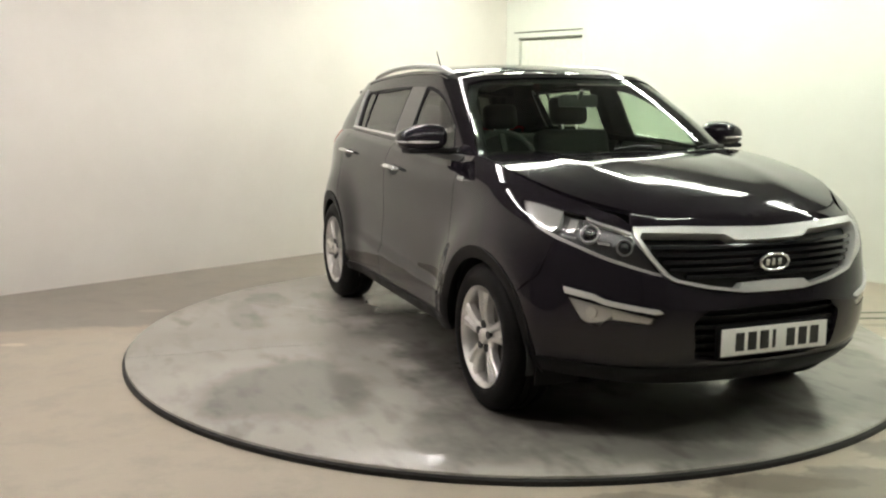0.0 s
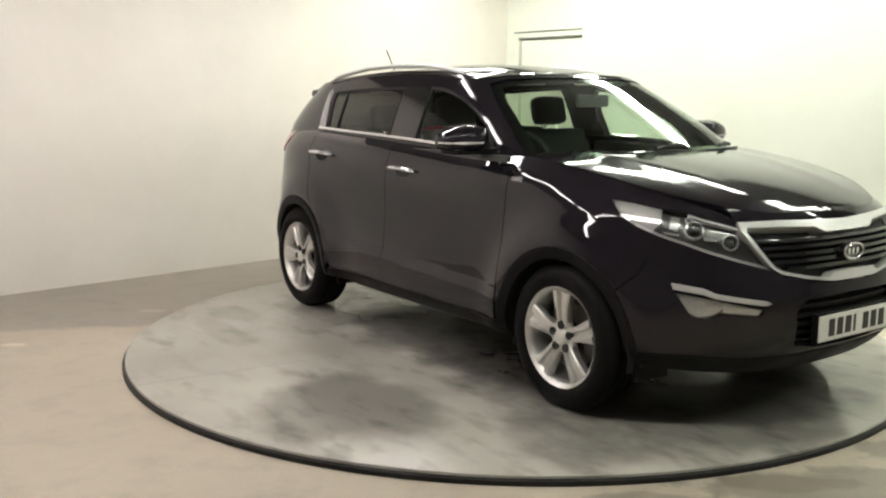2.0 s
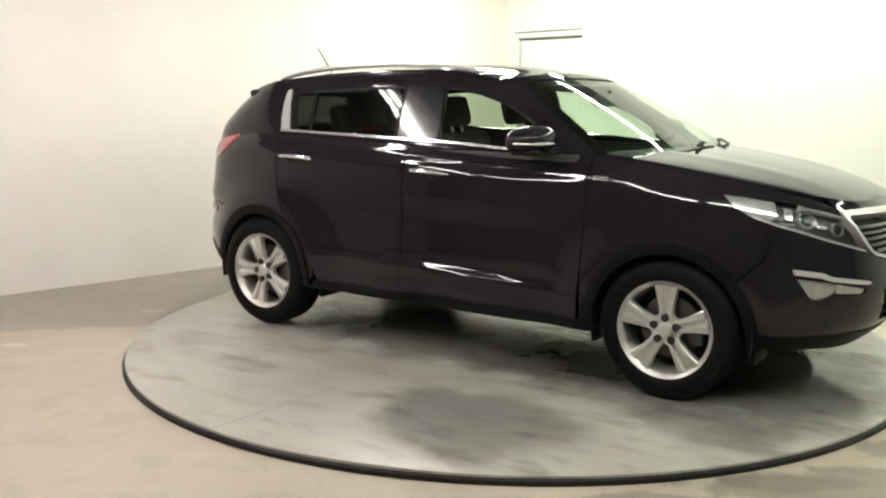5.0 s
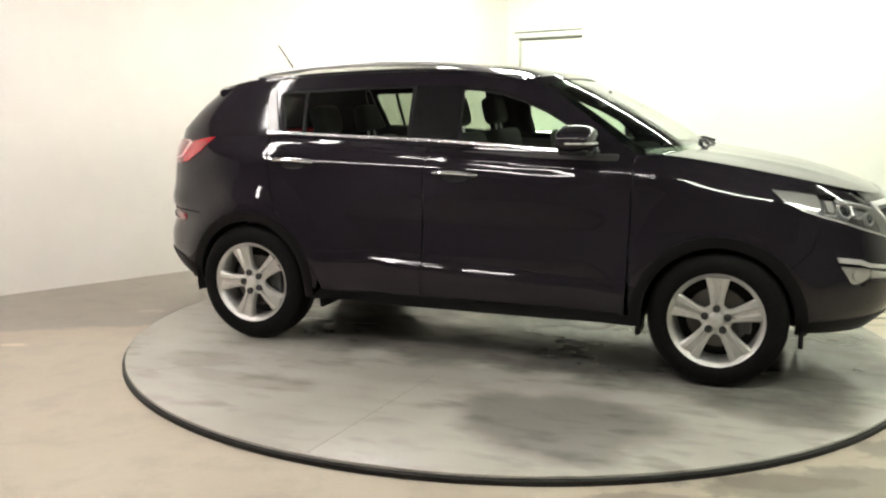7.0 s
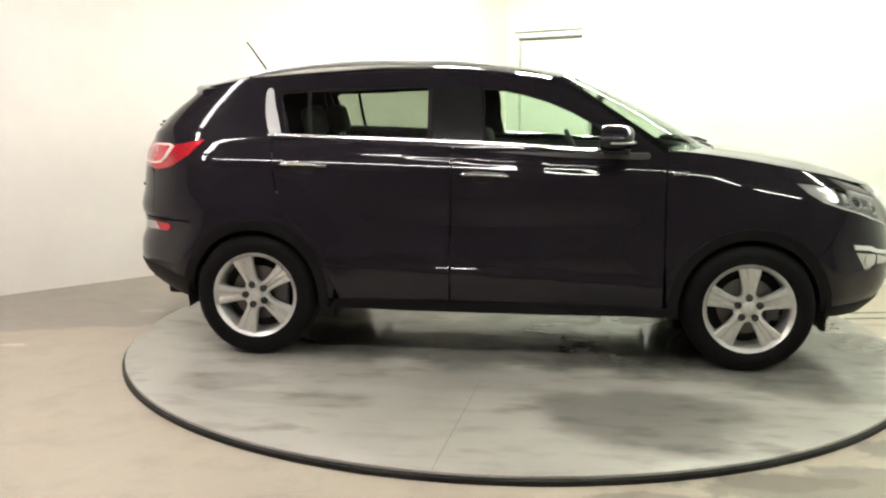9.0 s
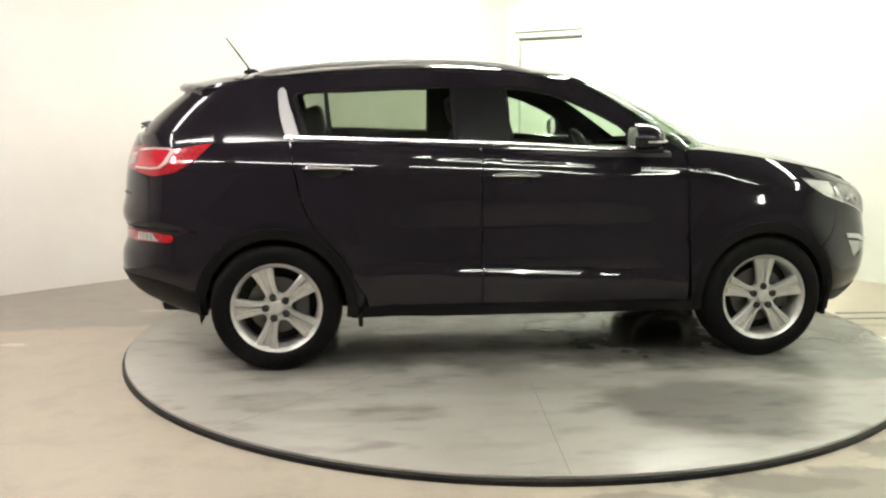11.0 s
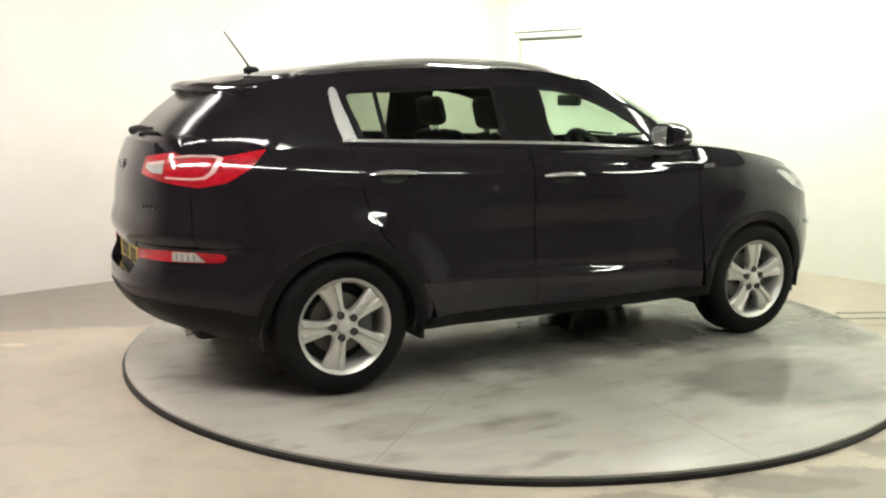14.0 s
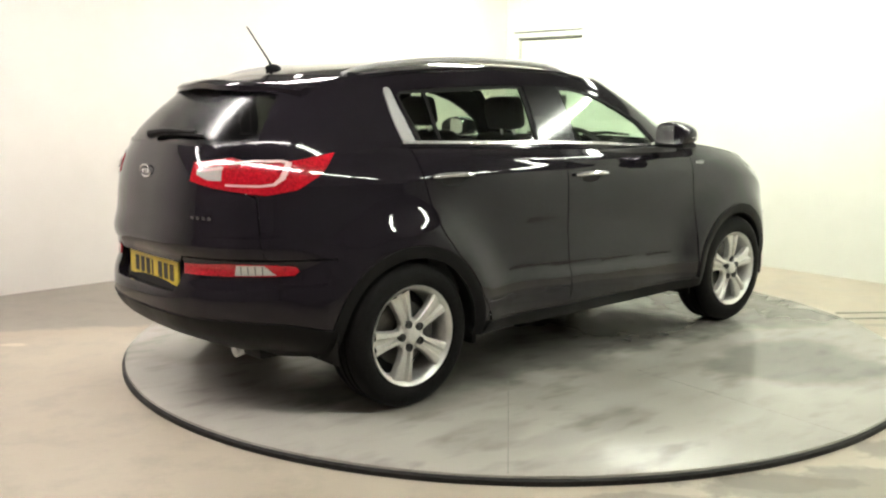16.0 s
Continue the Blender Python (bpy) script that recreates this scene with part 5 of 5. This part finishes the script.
# ---- side fittings ----
def side_fittings():
    for k, (x, z, doors) in enumerate(((-0.06, 1.012, DOORS[:2]), (-1.045, 1.052, DOORS[2:]))):
        for sd, door in zip((0, 1), doors):
            fix = (lambda b: b) if sd == 0 else flip
            pts = [on(LOW, LOW.X(x + d, z + 0.004 * math.cos(d * 12) - 0.02 * d), l)[0] for d, l in ((-0.125, 0.008), (-0.10, 0.030), (-0.04, 0.038), (0.04, 0.038), (0.10, 0.030), (0.125, 0.008))]
            h = part("door_handle", fix(tube(pts, [0.010, 0.016, 0.017, 0.017, 0.016, 0.010], 10, 0.75)), M_CHROME, door, "chrome door handle")
            cup = [LOW.X(x + 0.075 * math.cos(2 * math.pi * i / 20) , z - 0.012 + 0.030 * math.sin(2 * math.pi * i / 20)) for i in range(20)]
            cup = cup if sd == 0 else mirror_loop(LOW, cup)
            panel("handle_cup", LOW.at, [cup], M_DARK, h, lift=0.0015, depth=0.003, grid=0.02)
    # letters on the wing
    for sd in (1, -1):
        cu = bpy.data.curves.new("wing_badge", "FONT")
        cu.body, cu.size, cu.extrude, cu.align_x = "AWD", 0.034, 0.002, "CENTER"
        tmp = bpy.data.objects.new("tmp", cu)
        me = bpy.data.meshes.new_from_object(tmp)
        bpy.data.objects.remove(tmp)
        p, n = on(LOW, LOW.X(0.955, 1.022), 0.003)
        ob = new("wing_badge", me)
        me.materials.append(M_CHROME)
        ob.parent = CAR
        ob.matrix_basis = Matrix.Translation((p.x, sd * p.y, p.z)) @ pose(0, 0, 0, 90, 0, 0 if sd > 0 else 180) @ pose(0, 0, 0, -12 , 0, 0)
        tagged(ob, "small chrome letters")
    # mirrors
    def housing():
        bm = bmesh.new()
        bmesh.ops.create_uvsphere(bm, u_segments=32, v_segments=20, radius=1.0)
        for v in bm.verts:
            x, y, z = v.co
            f = lambda t, e: math.copysign(abs(t) ** e, t)
            x, y, z = f(x, 0.75), f(y, 0.8), f(z, 0.7)
            x = max(x, -0.55)
            v.co = (0.622 + 0.105 * x + 0.02 * y, -0.985 + 0.125 * y, 1.212 + 0.072 * z * (1 - 0.25 * max(0, -y)) + 0.008 * y)
        bmesh.ops.recalc_face_normals(bm, faces=bm.faces)
        return bm
    mirrors = sides("door_mirror", housing, M_PAINT, CAR, "black door mirror with an indicator strip")
    for sd, ob in zip((0, 1), mirrors):
        ob.location = (-0.02, 0.055 if sd == 0 else -0.055, 0.0)
        fix = (lambda b: b) if sd == 0 else flip
        part("indicator", fix(tube([(0.60, -1.112, 1.196), (0.66, -1.098, 1.196), (0.715, -1.045, 1.196), (0.735, -0.98, 1.196), (0.728, -0.93, 1.196)], [0.004, 0.006, 0.007, 0.006, 0.004], 8)), M_CLEAR, ob, "clear indicator strip")
        part("mirror_base", fix(box((0.56, -1.075, 1.135), (0.70, -0.90, 1.165), 0.014)), M_PLASTIC, ob, "black plastic underside")
        part("mirror_stalk", fix(tube([(0.655, -0.93, 1.150), (0.67, -0.85, 1.145), (0.68, -0.79, 1.150)], [0.035, 0.032, 0.036], 10, 0.6)), M_PLASTIC, ob)
        bm = bmesh.new()
        A = [bm.verts.new((0.560, -0.985 + 0.098 * math.copysign(abs(math.cos(a)) ** 0.6, math.cos(a)), 1.212 + 0.054 * math.copysign(abs(math.sin(a)) ** 0.6, math.sin(a)))) for a in [2 * math.pi * k / 32 for k in range(32)]]
        B = [bm.verts.new(v.co + Vector((0.012, 0, 0))) for v in A]
        bm.faces.new(A)
        for k in range(32):
            bm.faces.new((A[k], A[(k + 1) % 32], B[(k + 1) % 32], B[k]))
        bmesh.ops.recalc_face_normals(bm, faces=bm.faces)
        part("mirror_glass", fix(bm), M_CHROME, ob, "mirror glass")
    # roof rails, on feet
    top = curve((-1.46, 1.528), (-1.36, 1.555), (-1.2, 1.578), (-0.9, 1.604), (-0.58, 1.612), (-0.27, 1.606), (-0.08, 1.590), (0.06, 1.563), (0.14, 1.533))
    def rail():
        xs = np.linspace(-1.45, 0.13, 30)
        return tube([(x, -0.562 + 0.02 * ((x + 0.66) / 0.8) ** 2, float(top(x)) - 0.006) for x in xs], [0.010 + 0.008 * min(1, 6 * min(x + 1.45, 0.13 - x) + 0.1) for x in xs], 10, 0.8)
    rails = sides("roof_rail", rail, M_SATIN, CAR, "satin silver roof rail")
    for sd, ob in zip((0, 1), rails):
        fix = (lambda b: b) if sd == 0 else flip
        for x in (-1.38, 0.06):
            zt = float(top(x)) - 0.012
            part("rail_foot", fix(box((x - 0.05, -0.572, zt - 0.055), (x + 0.05, -0.542, zt - 0.006), 0.008)), M_GLOSSBLACK, ob)
    # gutter line along the roof edge
    gut = lambda: tube([(x, -float(CABIN.half(z)) * 1.0 - 0.002, z) for x, z in [(x, float(np.interp(x, [k[0] for k in EDGE_KEYS], [k[1] for k in EDGE_KEYS])) - 0.012) for x in np.linspace(-1.35, 0.15, 24)]], 0.0045, 6)
    sides("roof_seam", gut, M_GLOSSBLACK, CAR)
    # aerial
    base = bmesh.new()
    bmesh.ops.create_uvsphere(base, u_segments=18, v_segments=10, radius=1.0)
    bmesh.ops.scale(base, vec=(0.045, 0.024, 0.022), verts=base.verts)
    bmesh.ops.translate(base, vec=(-1.485, 0, 1.558), verts=base.verts)
    aer = part("aerial", base, M_PLASTIC, CAR, "black roof aerial")
    part("aerial_rod", tube([(-1.492, 0, 1.565), (-1.512, 0, 1.60), (-1.625, 0, 1.755)], [0.008, 0.005, 0.0035], 8), M_PLASTIC, aer)
    # front wipers
    for y0, y1, xo in ((-0.50, 0.12, 0), (0.02, 0.58, 0)):
        pts = [on(CABIN, CABIN.F(y, 1.128 + 0.014 * math.sin((y - y0) * 3)), 0.014)[0] for y in np.linspace(y0, y1, 8)]
        w = part("wiper_blade", tube(pts, 0.007, 6), M_PLASTIC, CAR, "black windscreen wiper")
        a = Vector((1.09, y1 + 0.06, 1.165)) if y1 < 0.3 else Vector((1.00, y1 + 0.05, 1.160))
        m = pts[4] + Vector((0, 0, 0.018))
        part("wiper_arm", tube([a, (a + m) / 2 + Vector((0.01, 0, 0.012)), m], [0.016, 0.010, 0.007], 8), M_PLASTIC, w)


side_fittings()


# ---- cabin inside ----
def seat(x, y, wide, high):
    s = part("car_seat", box((x - 0.06, y - wide / 2, 0.58), (x + 0.44, y + wide / 2, 0.74), 0.05, segments=3), M_CLOTH, CAR, "black cloth car seat with headrest")
    lean = pose(x, y, 0.68, 0, -14, 0)
    part("backrest", box((-0.11, -wide / 2, -0.02), (0.03, wide / 2, high), 0.06, lean, 3), M_CLOTH, s)
    n = max(1, round(wide / 0.55))
    for k in range(n):
        yy = (k - (n - 1) / 2) * wide / n
        part("headrest", box((-0.10, yy - 0.125, high + 0.035), (0.005, yy + 0.125, high + 0.215), 0.05, lean, 3), M_CLOTH, s)
        for d in (-0.05, 0.05):
            part("headrest_post", tube([lean @ Vector((-0.045, yy + d, high - 0.03)), lean @ Vector((-0.045, yy + d, high + 0.08))], 0.007, 6), M_SATIN, s)


def inside_car():
    seat(-0.02, -0.37, 0.50, 0.56)
    seat(-0.02, 0.37, 0.50, 0.56)
    seat(-0.92, 0.0, 1.20, 0.50)
    part("cabin_floor", box((-1.9, -0.72, 0.40), (0.9, 0.72, 0.46), 0.02), M_TRIM, CAR)
    dash = part("dashboard", prism([(0.50, 0.80), (0.52, 1.02), (0.60, 1.075), (0.80, 1.10), (1.02, 1.095), (1.02, 0.62), (0.62, 0.62)], -0.68, 0.68, 0.02), M_TRIM, CAR, "dark grey moulded dashboard")
    part("cowl_hood", box((0.50, -0.52, 1.05), (0.66, -0.22, 1.115), 0.03), M_TRIM, dash)
    bm = bmesh.new()
    tilt = pose(0.45, -0.37, 1.065, 0, 62, 0)
    n = 40
    add_tube(bm, [tilt @ Vector((0.185 * math.cos(2 * math.pi * k / n), 0.185 * math.sin(2 * math.pi * k / n), 0)) for k in range(n + 1)], 0.015, 8)
    wheel_ = part("steering_wheel", bm, M_TRIM, CAR, "black steering wheel")
    part("steering_boss", box((-0.06, -0.075, -0.035), (0.06, 0.075, 0.02), 0.02, tilt), M_TRIM, wheel_)
    for a in (-90, 0, 90):
        r = tilt @ pose(0, 0, 0, 0, 0, a + 180)
        part("steering_spoke", box((0.04, -0.018, -0.012), (0.18, 0.018, 0.008), 0.006, r), M_SATIN if a else M_TRIM, wheel_)
    part("steering_column", tube([tilt @ Vector((0, 0, -0.02)), tilt @ Vector((0, 0, -0.25))], 0.045, 10), M_TRIM, wheel_)
    part("rear_view_mirror", box((0.545, -0.12, 1.365), (0.575, 0.12, 1.435), 0.02), M_TRIM, CAR, "dark rear-view mirror")
    part("mirror_mount", tube([(0.57, 0, 1.41), (0.60, 0, 1.455)], 0.012, 8), M_TRIM, CAR)
    part("parcel_shelf", box((-1.85, -0.62, 1.04), (-1.10, 0.62, 1.06), 0.008), M_TRIM, CAR, "black luggage cover")
    for sd in (-1, 1):
        for x0, x1 in ((-0.20, 0.80), (-1.15, -0.28)):
            part("door_card", box((x0, min(sd * 0.80, sd * 0.755), 0.48), (x1, max(sd * 0.80, sd * 0.755), 1.135), 0.015), M_TRIM, CAR)
        part("sun_visor", box((0.22, sd * 0.35 - 0.17, 1.488), (0.37, sd * 0.35 + 0.17, 1.502), 0.006, ), M_LINER, CAR)


inside_car()


# ---- what moves: the turntable, and the car that stands on it ----
def motions():
    rows_t, rows_c = [], []
    for i in range(33):
        t = i * 0.5
        a = turn_at(t)
        m = pose(CX, CY, TABLE_Z, 0, 0, a)
        rows_t.append((t, m))
        rows_c.append((t, m @ Matrix.Translation(CAR_OFF)))
    walk(TABLE, rows_t)
    walk(CAR, rows_c)


motions()
